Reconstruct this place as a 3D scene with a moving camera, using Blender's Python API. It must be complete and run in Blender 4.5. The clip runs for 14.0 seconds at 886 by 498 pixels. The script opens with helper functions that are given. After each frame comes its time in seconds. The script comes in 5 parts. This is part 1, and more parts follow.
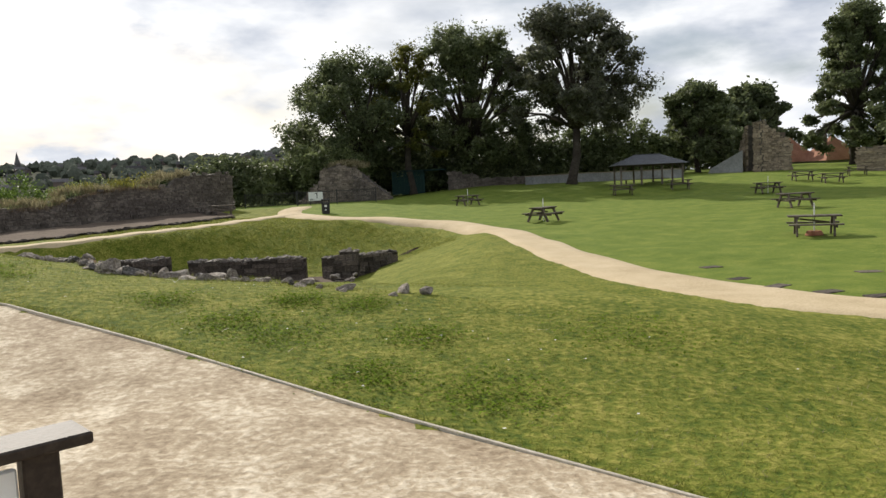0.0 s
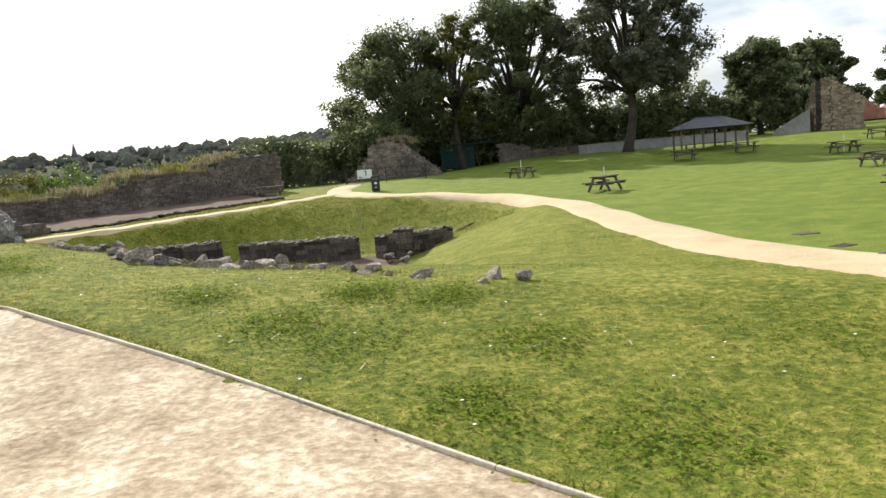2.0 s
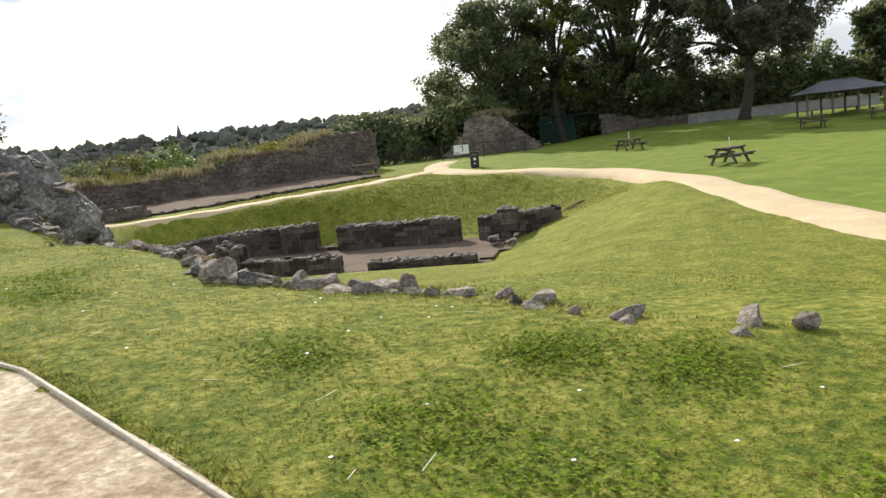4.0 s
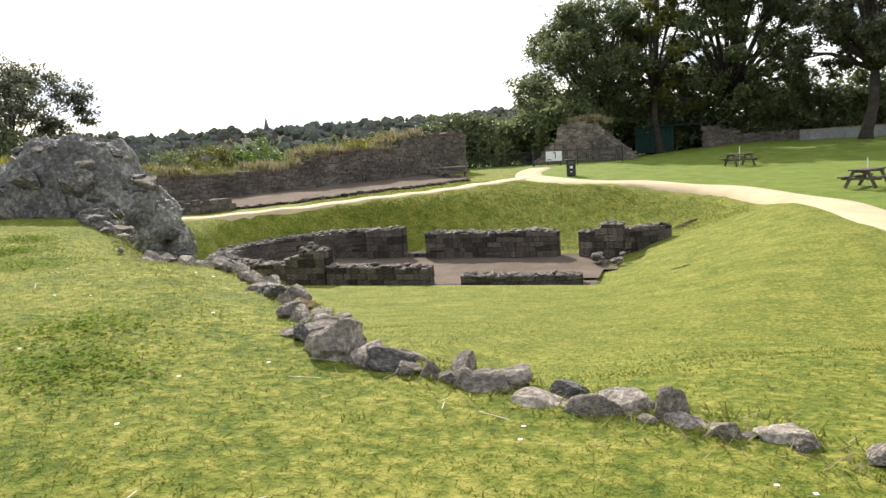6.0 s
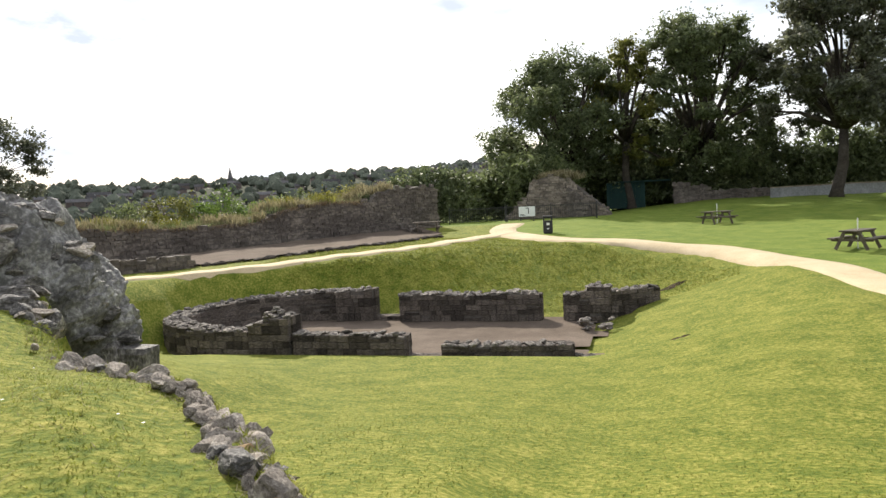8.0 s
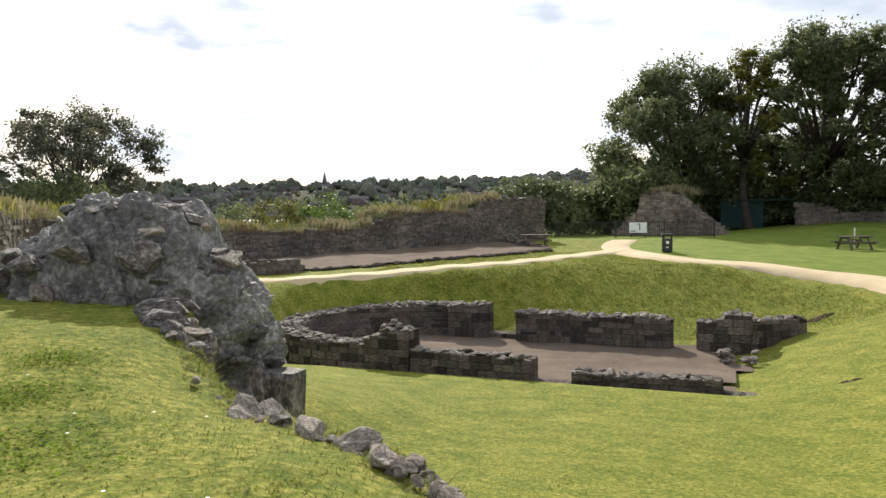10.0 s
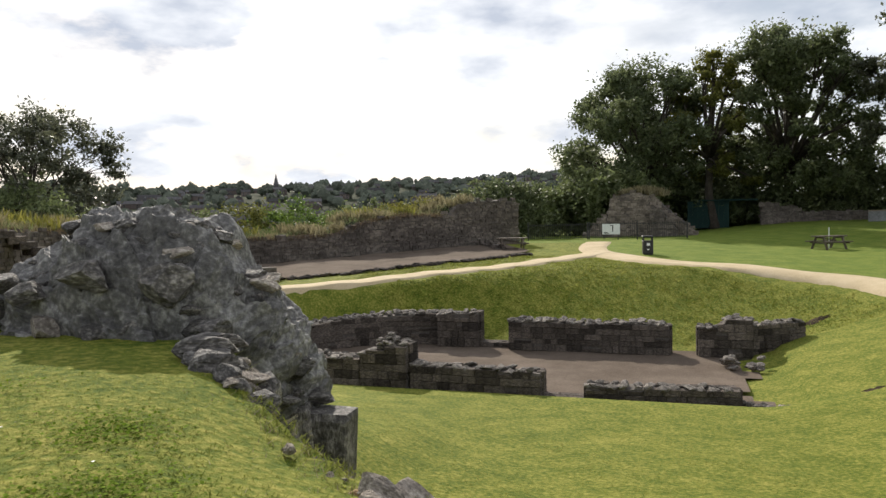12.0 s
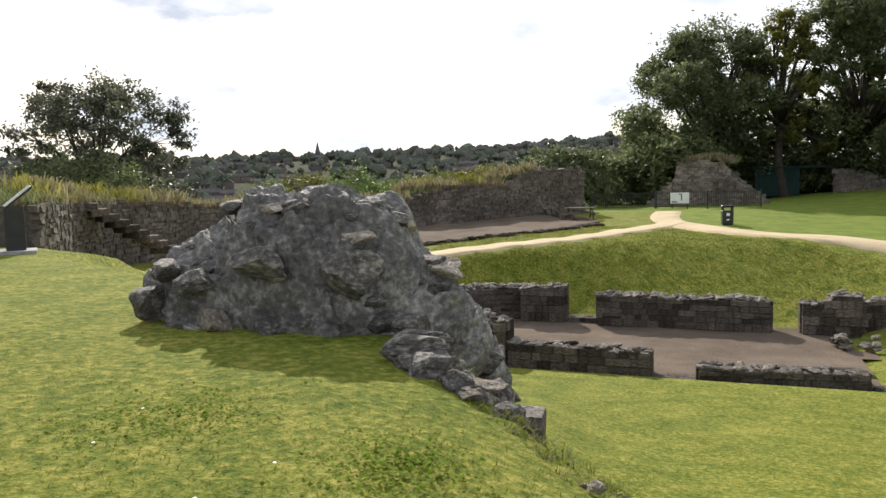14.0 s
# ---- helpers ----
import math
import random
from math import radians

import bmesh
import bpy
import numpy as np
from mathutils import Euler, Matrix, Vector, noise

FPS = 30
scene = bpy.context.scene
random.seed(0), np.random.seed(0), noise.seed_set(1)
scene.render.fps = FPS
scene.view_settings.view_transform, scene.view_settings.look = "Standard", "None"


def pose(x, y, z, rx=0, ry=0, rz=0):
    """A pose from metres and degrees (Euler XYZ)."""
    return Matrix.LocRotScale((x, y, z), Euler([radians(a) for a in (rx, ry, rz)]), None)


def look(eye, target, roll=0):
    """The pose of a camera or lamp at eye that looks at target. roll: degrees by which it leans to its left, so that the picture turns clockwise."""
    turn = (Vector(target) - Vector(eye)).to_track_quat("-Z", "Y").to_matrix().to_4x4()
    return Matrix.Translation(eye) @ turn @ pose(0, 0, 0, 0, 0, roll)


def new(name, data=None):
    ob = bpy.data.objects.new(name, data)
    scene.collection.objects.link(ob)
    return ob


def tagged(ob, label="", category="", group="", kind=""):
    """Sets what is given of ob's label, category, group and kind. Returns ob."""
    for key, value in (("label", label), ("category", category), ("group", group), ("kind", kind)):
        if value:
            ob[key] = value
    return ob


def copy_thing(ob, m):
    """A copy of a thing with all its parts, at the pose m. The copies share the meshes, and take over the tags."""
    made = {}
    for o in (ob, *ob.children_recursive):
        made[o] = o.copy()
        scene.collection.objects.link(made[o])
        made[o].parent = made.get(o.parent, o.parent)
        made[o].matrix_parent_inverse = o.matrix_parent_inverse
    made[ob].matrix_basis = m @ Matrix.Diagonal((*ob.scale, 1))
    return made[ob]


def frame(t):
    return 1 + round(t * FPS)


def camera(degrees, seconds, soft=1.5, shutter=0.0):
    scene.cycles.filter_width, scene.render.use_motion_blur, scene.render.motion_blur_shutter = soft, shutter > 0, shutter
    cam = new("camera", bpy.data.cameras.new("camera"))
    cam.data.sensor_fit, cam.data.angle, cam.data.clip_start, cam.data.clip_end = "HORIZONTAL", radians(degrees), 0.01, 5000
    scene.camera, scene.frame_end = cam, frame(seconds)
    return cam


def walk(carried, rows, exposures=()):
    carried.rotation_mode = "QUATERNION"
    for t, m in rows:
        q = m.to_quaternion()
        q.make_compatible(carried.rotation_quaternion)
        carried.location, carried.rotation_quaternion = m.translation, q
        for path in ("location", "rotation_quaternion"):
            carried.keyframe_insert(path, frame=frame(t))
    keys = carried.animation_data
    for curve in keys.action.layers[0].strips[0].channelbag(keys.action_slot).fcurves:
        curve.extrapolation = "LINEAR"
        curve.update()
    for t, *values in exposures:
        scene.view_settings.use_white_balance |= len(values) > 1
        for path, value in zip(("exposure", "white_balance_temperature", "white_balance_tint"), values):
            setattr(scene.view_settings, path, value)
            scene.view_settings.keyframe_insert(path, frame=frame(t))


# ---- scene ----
cam = camera(61.0, 14.0)
PATH = [
    (0, (0.154, 1.944, 2.111), (0.127, 3.937, 1.936), -2.6),
    (0.5, (0.061, 2.358, 2.042), (0.177, 4.349, 1.882), -3.2),
    (0.8, (-0.006, 2.617, 2.019), (0.177, 4.603, 1.874), -3.5),
    (1, (-0.071, 2.752, 2.019), (0.21, 4.729, 1.9), -3.8),
    (1.5, (-0.198, 3.116, 1.988), (-0.148, 5.111, 1.854), -5.1),
    (2, (-0.297, 3.543, 1.986), (-0.456, 5.523, 1.755), -4.8),
    (2.5, (-0.449, 4.061, 2.024), (-0.517, 6.058, 1.925), -5.5),
    (3, (-0.624, 4.614, 2.035), (-1.024, 6.569, 1.9), -6.2),
    (3.4, (-0.825, 5.068, 2.049), (-1.317, 6.998, 1.867), -5.6),
    (3.5, (-0.884, 5.188, 2.057), (-1.26, 7.14, 1.837), -5.9),
    (4, (-1.143, 5.695, 2.08), (-1.546, 7.635, 1.804), -6.0),
    (4.2, (-1.277, 5.893, 2.116), (-1.761, 7.812, 1.828), -6.1),
    (6.3, (-2.56, 7.989, 2.215), (-3.164, 9.879, 1.964), -3.1),
    (6.5, (-2.636, 8.18, 2.254), (-3.252, 10.061, 1.966), -3.3),
    (7, (-2.832, 8.609, 2.317), (-3.376, 10.526, 2.148), -2.9),
    (7.2, (-2.935, 8.781, 2.34), (-3.423, 10.716, 2.215), -2.8),
    (9.3, (-4.397, 10.251, 2.452), (-5.028, 12.144, 2.314), -1.2),
    (9.5, (-4.582, 10.345, 2.463), (-5.269, 12.218, 2.325), -0.9),
    (10, (-4.999, 10.49, 2.516), (-5.713, 12.356, 2.424), -0.5),
    (10.5, (-5.439, 10.694, 2.544), (-6.22, 12.53, 2.4), -0.5),
    (11, (-5.835, 10.832, 2.608), (-6.539, 12.701, 2.513), -0.2),
    (11.5, (-6.249, 10.962, 2.632), (-6.848, 12.87, 2.6), -0.5),
    (12, (-6.614, 11.151, 2.667), (-7.21, 13.058, 2.577), -1.1),
    (12.5, (-7.056, 11.268, 2.701), (-7.567, 13.198, 2.581), -1.0),
    (13, (-7.464, 11.375, 2.701), (-8.006, 13.294, 2.553), -1.0),
    (13.3, (-7.742, 11.415, 2.772), (-8.46, 13.274, 2.609), -0.8),
    (13.5, (-7.927, 11.451, 2.775), (-8.734, 13.277, 2.655), -1.4),
    (14, (-8.34, 11.48, 2.811), (-9.035, 13.347, 2.637), -1.3),
]
walk(cam, [(t, look(eye, target, roll)) for t, eye, target, roll in PATH],
     exposures=[(0, -0.1), (0.6, 0.0), (1.2, 0.34), (2.0, 0.45), (3.0, 0.42), (4.2, 0.36), (6.5, 0.68), (7.2, 0.62), (9.5, 0.4), (11.0, 0.26), (12.0, 0.05), (12.6, 0.08), (14, 0.27)])

# ---- light ----
SUN_EL, SUN_AZ = radians(31), radians(-31)
world = bpy.data.worlds.new("sky")
scene.world = world
world.use_nodes = True
wn, wl = world.node_tree.nodes, world.node_tree.links
sky = wn.new("ShaderNodeTexSky")
sky.sky_type, sky.sun_disc = "NISHITA", False
sky.sun_elevation, sky.sun_rotation = SUN_EL, SUN_AZ
sky.air_density, sky.dust_density, sky.ozone_density = 1.0, 2.0, 1.0
coord = wn.new("ShaderNodeTexCoord")
stretch = wn.new("ShaderNodeMapping")
stretch.inputs["Scale"].default_value = (1.0, 1.0, 2.6)
cloud = wn.new("ShaderNodeTexNoise")
cloud.inputs["Scale"].default_value, cloud.inputs["Detail"].default_value, cloud.inputs["Roughness"].default_value = 3.6, 8, 0.55
ramp = wn.new("ShaderNodeValToRGB")
ramp.color_ramp.elements[0].position, ramp.color_ramp.elements[0].color = 0.40, (0.12, 0.12, 0.12, 1)
ramp.color_ramp.elements[1].position, ramp.color_ramp.elements[1].color = 0.56, (1, 1, 1, 1)
shade = wn.new("ShaderNodeTexNoise")
shade.inputs["Scale"].default_value, shade.inputs["Detail"].default_value = 6.0, 6
tone = wn.new("ShaderNodeValToRGB")
tone.color_ramp.elements[0].position, tone.color_ramp.elements[0].color = 0.35, (6.4, 7.0, 8.2, 1)
tone.color_ramp.elements[1].position, tone.color_ramp.elements[1].color = 0.62, (14.5, 14.5, 14.5, 1)
blend = wn.new("ShaderNodeMix")
blend.data_type = "RGBA"
back = wn["Background"]
back.inputs["Strength"].default_value = 0.09
wl.new(coord.outputs["Generated"], stretch.inputs["Vector"])
wl.new(stretch.outputs["Vector"], cloud.inputs["Vector"])
wl.new(stretch.outputs["Vector"], shade.inputs["Vector"])
wl.new(cloud.outputs["Fac"], ramp.inputs["Fac"])
wl.new(shade.outputs["Fac"], tone.inputs["Fac"])
wl.new(ramp.outputs["Color"], blend.inputs["Factor"])
wl.new(sky.outputs["Color"], blend.inputs["A"])
wl.new(tone.outputs["Color"], blend.inputs["B"])
wl.new(blend.outputs["Result"], back.inputs["Color"])

sun = new("sun", bpy.data.lights.new("sun", "SUN"))
sun.data.energy, sun.data.angle, sun.data.color = 5.0, radians(0.6), (1.0, 0.93, 0.82)
SUN_WAY = Vector((math.sin(SUN_AZ) * math.cos(SUN_EL), math.cos(SUN_AZ) * math.cos(SUN_EL), math.sin(SUN_EL)))
sun.matrix_world = look(SUN_WAY * 100, (0, 0, 0))


# ---- materials ----
def material(name, colours, scale=3.0, rough=0.9, bump=0.3, fine=40.0, metal=0.0, island=0.0, piece=0.0, spec=0.3, translucent=0.0, coarse=0.5, depth=0.02, reach=0.16):
    """colours: dark, mid, light. Noise at two scales mixes them; island and piece vary the brightness of each leaf or stone."""
    m = bpy.data.materials.new(name)
    m.use_nodes = True
    n, l = m.node_tree.nodes, m.node_tree.links
    p = n["Principled BSDF"]
    p.inputs["Roughness"].default_value, p.inputs["Metallic"].default_value = rough, metal
    p.inputs["Specular IOR Level"].default_value = spec
    at = n.new("ShaderNodeTexCoord")
    big = n.new("ShaderNodeTexNoise")
    big.inputs["Scale"].default_value, big.inputs["Detail"].default_value, big.inputs["Roughness"].default_value = scale, 6, 0.6
    small = n.new("ShaderNodeTexNoise")
    small.inputs["Scale"].default_value, small.inputs["Detail"].default_value, small.inputs["Roughness"].default_value = fine, 5, 0.65
    for t in (big, small):
        l.new(at.outputs["Object"], t.inputs["Vector"])
    mix = n.new("ShaderNodeMix")
    mix.inputs["Factor"].default_value = 1 - coarse
    l.new(big.outputs["Fac"], mix.inputs["A"])
    l.new(small.outputs["Fac"], mix.inputs["B"])
    r = n.new("ShaderNodeValToRGB")
    r.color_ramp.elements[0].position, r.color_ramp.elements[1].position = 0.5 - reach, 0.5 + reach
    r.color_ramp.elements[0].color, r.color_ramp.elements[1].color = (*colours[0], 1), (*colours[-1], 1)
    for k, c in enumerate(colours[1:-1]):
        e = r.color_ramp.elements.new(0.5 - reach + 2 * reach * (k + 1) / (len(colours) - 1))
        e.color = (*c, 1)
    l.new(mix.outputs["Result"], r.inputs["Fac"])
    out = r.outputs["Color"]
    for amount, node, socket in ((island, "ShaderNodeNewGeometry", "Random Per Island"), (piece, "ShaderNodeObjectInfo", "Random")):
        if amount:
            g = n.new(node)
            span = n.new("ShaderNodeMapRange")
            span.inputs["To Min"].default_value, span.inputs["To Max"].default_value = 1 - amount, 1 + amount
            l.new(g.outputs[socket], span.inputs["Value"])
            hs = n.new("ShaderNodeHueSaturation")
            l.new(span.outputs["Result"], hs.inputs["Value"])
            l.new(out, hs.inputs["Color"])
            out = hs.outputs["Color"]
    l.new(out, p.inputs["Base Color"])
    if bump:
        b = n.new("ShaderNodeBump")
        b.inputs["Strength"].default_value, b.inputs["Distance"].default_value = bump, depth
        l.new(mix.outputs["Result"], b.inputs["Height"])
        l.new(b.outputs["Normal"], p.inputs["Normal"])
    if translucent:
        tr = n.new("ShaderNodeBsdfTranslucent")
        l.new(out, tr.inputs["Color"])
        ms = n.new("ShaderNodeMixShader")
        ms.inputs["Fac"].default_value = translucent
        l.new(p.outputs["BSDF"], ms.inputs[1])
        l.new(tr.outputs["BSDF"], ms.inputs[2])
        l.new(ms.outputs["Shader"], n["Material Output"].inputs["Surface"])
    return m


GRASS = material("lawn", ((0.066, 0.102, 0.013), (0.152, 0.172, 0.026), (0.295, 0.275, 0.064)), 1.6, 0.95, 1.0, 13, spec=0.1, coarse=0.33, depth=0.06, reach=0.125)
GREEN_LAWN = material("green_lawn", ((0.082, 0.128, 0.018), (0.138, 0.186, 0.030), (0.225, 0.250, 0.052)), 1.1, 0.95, 1.0, 20, spec=0.1, coarse=0.42, depth=0.05, reach=0.14)
BLADE = material("grass_blades", ((0.100, 0.145, 0.018), (0.205, 0.225, 0.036), (0.380, 0.355, 0.105)), 1.2, 0.8, 0, 5.0, island=0.42, spec=0.1, translucent=0.5)
CLOVER = material("clover", ((0.10, 0.16, 0.016), (0.15, 0.22, 0.022), (0.21, 0.28, 0.036)), 2, 0.9, 0, 12, island=0.3, spec=0.05, translucent=0.35)
DRY = material("dry_grass", ((0.17, 0.145, 0.075), (0.27, 0.235, 0.13), (0.38, 0.34, 0.21)), 0.8, 0.8, 0, 9, island=0.35, translucent=0.35)
STRAW_DEAD = material("dead_grass", ((0.09, 0.06, 0.035), (0.16, 0.115, 0.07), (0.24, 0.19, 0.12)), 0.8, 0.85, 0, 9, island=0.4, translucent=0.25)
GRAVEL = material("gravel", ((0.25, 0.185, 0.115), (0.43, 0.345, 0.235), (0.72, 0.635, 0.49)), 1.7, 0.95, 0.8, 19, coarse=0.5, depth=0.04, reach=0.125)
SAND = material("sandy_path", ((0.38, 0.295, 0.17), (0.50, 0.40, 0.25), (0.60, 0.495, 0.33)), 0.8, 0.95, 0.4, 22, coarse=0.45)
SOIL = material("bare_soil", ((0.03, 0.022, 0.015), (0.06, 0.045, 0.03), (0.11, 0.085, 0.055)), 3, 0.98, 0.8, 25, depth=0.04, spec=0.05)
FLOOR = material("court_gravel", ((0.085, 0.065, 0.050), (0.135, 0.106, 0.083), (0.20, 0.160, 0.128)), 0.7, 0.98, 0.4, 22, spec=0.05)
TIMBER = material("edging_timber", ((0.34, 0.30, 0.23), (0.52, 0.47, 0.38), (0.66, 0.60, 0.50)), 2.5, 0.9, 0.3, 30)
STONE = material("sandstone_block", ((0.022, 0.019, 0.017), (0.085, 0.070, 0.060), (0.225, 0.188, 0.156)), 4.5, 0.95, 0.9, 16, piece=0.6, coarse=0.5, depth=0.04, spec=0.15)
# paler wall stone: sunlight on wall tops and heaps put into the base colour
CAPPING = material("sunlit_capping", ((0.045, 0.040, 0.035), (0.17, 0.148, 0.128), (0.40, 0.36, 0.315)), 4.0, 0.9, 0.9, 16, piece=0.4, depth=0.04, spec=0.3)
MORTAR = material("mortar", ((0.05, 0.043, 0.038), (0.10, 0.086, 0.075), (0.17, 0.15, 0.13)), 3.0, 0.95, 0.8, 20, depth=0.03)
RUBBLE = material("rubble_stone", ((0.09, 0.075, 0.062), (0.31, 0.268, 0.225), (0.62, 0.56, 0.48)), 3.6, 0.95, 1.0, 13, piece=0.3, depth=0.05, spec=0.15)
OCHRE = material("ochre_stone", ((0.17, 0.11, 0.06), (0.36, 0.24, 0.12), (0.5, 0.36, 0.2)), 3.0, 0.93, 0.7, 19, piece=0.2, depth=0.03)
RUBBLE_CORE = material("rubble_core", ((0.026, 0.024, 0.022), (0.125, 0.118, 0.111), (0.40, 0.385, 0.36)), 1.9, 0.74, 0.9, 16, coarse=0.5, depth=0.04, reach=0.15, spec=0.5)
CURTAIN = material("curtain_stone", ((0.055, 0.045, 0.04), (0.125, 0.105, 0.09), (0.24, 0.205, 0.17)), 0.55, 0.95, 0.8, 7, island=0.27, depth=0.05)
GABLE_STONE = material("gable_stone", ((0.10, 0.085, 0.07), (0.20, 0.165, 0.135), (0.32, 0.27, 0.22)), 0.9, 0.95, 0.6, 8, island=0.35, depth=0.05)
WARM_STONE = material("warm_ruin_stone", ((0.15, 0.115, 0.085), (0.29, 0.23, 0.17), (0.43, 0.36, 0.27)), 0.9, 0.95, 0.6, 8, island=0.3, depth=0.05)
WOOD = material("weathered_wood", ((0.055, 0.042, 0.032), (0.115, 0.092, 0.072), (0.19, 0.16, 0.13)), 3.0, 0.8, 0.4, 40, piece=0.25)
DARK_WOOD = material("dark_wood", ((0.016, 0.011, 0.008), (0.032, 0.022, 0.016), (0.06, 0.043, 0.032)), 3.0, 0.6, 0.3, 40)
BARK = material("bark", ((0.025, 0.02, 0.015), (0.055, 0.045, 0.035), (0.10, 0.085, 0.07)), 1.5, 0.95, 0.8, 9, depth=0.04)
BOULDER = material("boulder_stone", ((0.03, 0.027, 0.025), (0.115, 0.103, 0.093), (0.38, 0.35, 0.315)), 2.8, 0.74, 1.0, 11, piece=0.3, depth=0.09, spec=0.5)
LEAF_FRESH = material("fresh_leaves", ((0.07, 0.115, 0.02), (0.125, 0.19, 0.035), (0.19, 0.26, 0.06)), 0.4, 0.55, 0, 4, island=0.45, spec=0.35, translucent=0.4)
LEAF_YELLOW = material("yellowish_leaves", ((0.13, 0.13, 0.025), (0.23, 0.22, 0.045), (0.34, 0.31, 0.08)), 0.4, 0.6, 0, 4, island=0.4, spec=0.3, translucent=0.4)
LEAF = material("broad_leaves", ((0.078, 0.100, 0.046), (0.135, 0.162, 0.074), (0.215, 0.240, 0.118)), 0.35, 0.55, 0, 4, island=0.45, spec=0.35, translucent=0.48)
LEAF_PALE = material("pale_leaves", ((0.09, 0.115, 0.045), (0.145, 0.175, 0.070), (0.215, 0.245, 0.105)), 0.4, 0.6, 0, 4, island=0.45, spec=0.35, translucent=0.45)
LEAF_DARK = material("dark_leaves", ((0.072, 0.078, 0.052), (0.120, 0.128, 0.080), (0.185, 0.192, 0.118)), 0.35, 0.42, 0, 4, island=0.45, spec=0.5, translucent=0.42)
LEAF_OLIVE = material("olive_leaves", ((0.085, 0.09, 0.022), (0.15, 0.155, 0.036), (0.23, 0.225, 0.06)), 0.35, 0.6, 0, 4, island=0.4, spec=0.3, translucent=0.45)
# leaf green greyed and lightened: distance haze mixed into the base colour
WOODLAND = material("far_woodland", ((0.065, 0.080, 0.060), (0.105, 0.118, 0.090), (0.15, 0.16, 0.122)), 0.05, 0.9, 0, 0.6, island=0.3, spec=0.05)
SCRUB = material("hillside_scrub", ((0.028, 0.034, 0.022), (0.048, 0.055, 0.034), (0.075, 0.08, 0.05)), 0.03, 0.98, 0, 0.5, spec=0.04)
WHITE = material("white_board", ((0.70, 0.70, 0.69), (0.78, 0.78, 0.77), (0.83, 0.83, 0.82)), 3, 0.5, 0, 30)
INK = material("sign_ink", ((0.02, 0.02, 0.022), (0.03, 0.03, 0.03), (0.045, 0.045, 0.045)), 3, 0.6, 0)
IRON = material("black_iron", ((0.010, 0.010, 0.010), (0.018, 0.018, 0.018), (0.035, 0.034, 0.032)), 4, 0.5, 0.1, 50, spec=0.5)
BIN_BLACK = material("bin_plastic", ((0.008, 0.008, 0.009), (0.014, 0.014, 0.015), (0.022, 0.022, 0.023)), 3, 0.45, 0.05, 50, spec=0.5)
GREEN_PAINT = material("green_sheet", ((0.004, 0.018, 0.016), (0.007, 0.028, 0.024), (0.012, 0.040, 0.034)), 1.0, 0.8, 0.1, 12)
SLATE = material("slate", ((0.05, 0.053, 0.06), (0.085, 0.09, 0.10), (0.14, 0.145, 0.16)), 1.5, 0.55, 0.4, 9, island=0.3, spec=0.45)
RED_TILE = material("red_roof_tile", ((0.17, 0.075, 0.045), (0.27, 0.125, 0.075), (0.36, 0.18, 0.115)), 0.8, 0.85, 0.4, 9, island=0.25)
RENDER_WHITE = material("pale_wall", ((0.17, 0.17, 0.172), (0.28, 0.28, 0.28), (0.40, 0.40, 0.395)), 0.8, 0.9, 0.2, 8)
BRICK = material("town_brick", ((0.095, 0.075, 0.066), (0.13, 0.103, 0.09), (0.18, 0.15, 0.135)), 0.4, 0.9, 0, 3, piece=0.35)
TOWN_ROOF = material("town_roof", ((0.065, 0.062, 0.064), (0.10, 0.095, 0.096), (0.145, 0.135, 0.135)), 0.4, 0.9, 0, 3, piece=0.4, spec=0.12)
GLASS_DARK = material("dark_window", ((0.02, 0.022, 0.025), (0.03, 0.033, 0.037), (0.05, 0.053, 0.058)), 1, 0.15, 0, spec=0.6)
TIN = material("metal_sheet_roof", ((0.50, 0.51, 0.52), (0.60, 0.61, 0.62), (0.68, 0.69, 0.70)), 0.8, 0.4, 0, 5, spec=0.5)
TERRACOTTA = material("brick_base", ((0.22, 0.09, 0.05), (0.33, 0.14, 0.08), (0.42, 0.2, 0.12)), 4, 0.9, 0.3, 20)


# ---- small builders ----
def part(name, bm, mat, parent=None, label=""):
    me = bpy.data.meshes.new(name)
    bm.to_mesh(me)
    bm.free()
    me.materials.append(mat)
    ob = new(name, me)
    if parent is not None:
        ob.parent = parent
    return tagged(ob, label)


def mesh_part(name, verts, faces, mat, parent=None, smooth=False, label=""):
    me = bpy.data.meshes.new(name)
    me.from_pydata([tuple(v) for v in verts], [], faces)
    me.update()
    if smooth:
        me.polygons.foreach_set("use_smooth", [True] * len(me.polygons))
    me.materials.append(mat)
    ob = new(name, me)
    if parent is not None:
        ob.parent = parent
    return tagged(ob, label)


def quads(name, corners, mat, parent=None):
    """corners: an array of n x 4 x 3, each row its own face."""
    n = len(corners)
    me = bpy.data.meshes.new(name)
    me.vertices.add(4 * n)
    me.vertices.foreach_set("co", np.ascontiguousarray(corners, dtype=np.float32).ravel())
    me.loops.add(4 * n)
    me.loops.foreach_set("vertex_index", np.arange(4 * n, dtype=np.int32))
    me.polygons.add(n)
    me.polygons.foreach_set("loop_start", np.arange(0, 4 * n, 4, dtype=np.int32))
    me.update(calc_edges=True)
    me.materials.append(mat)
    ob = new(name, me)
    if parent is not None:
        ob.parent = parent
    return ob


def thing(name, x, y, z, turn=0, label="", category="", group="", kind=""):
    ob = new(name)
    ob.matrix_basis = pose(x, y, z, 0, 0, turn)
    return tagged(ob, label, category, group, kind)


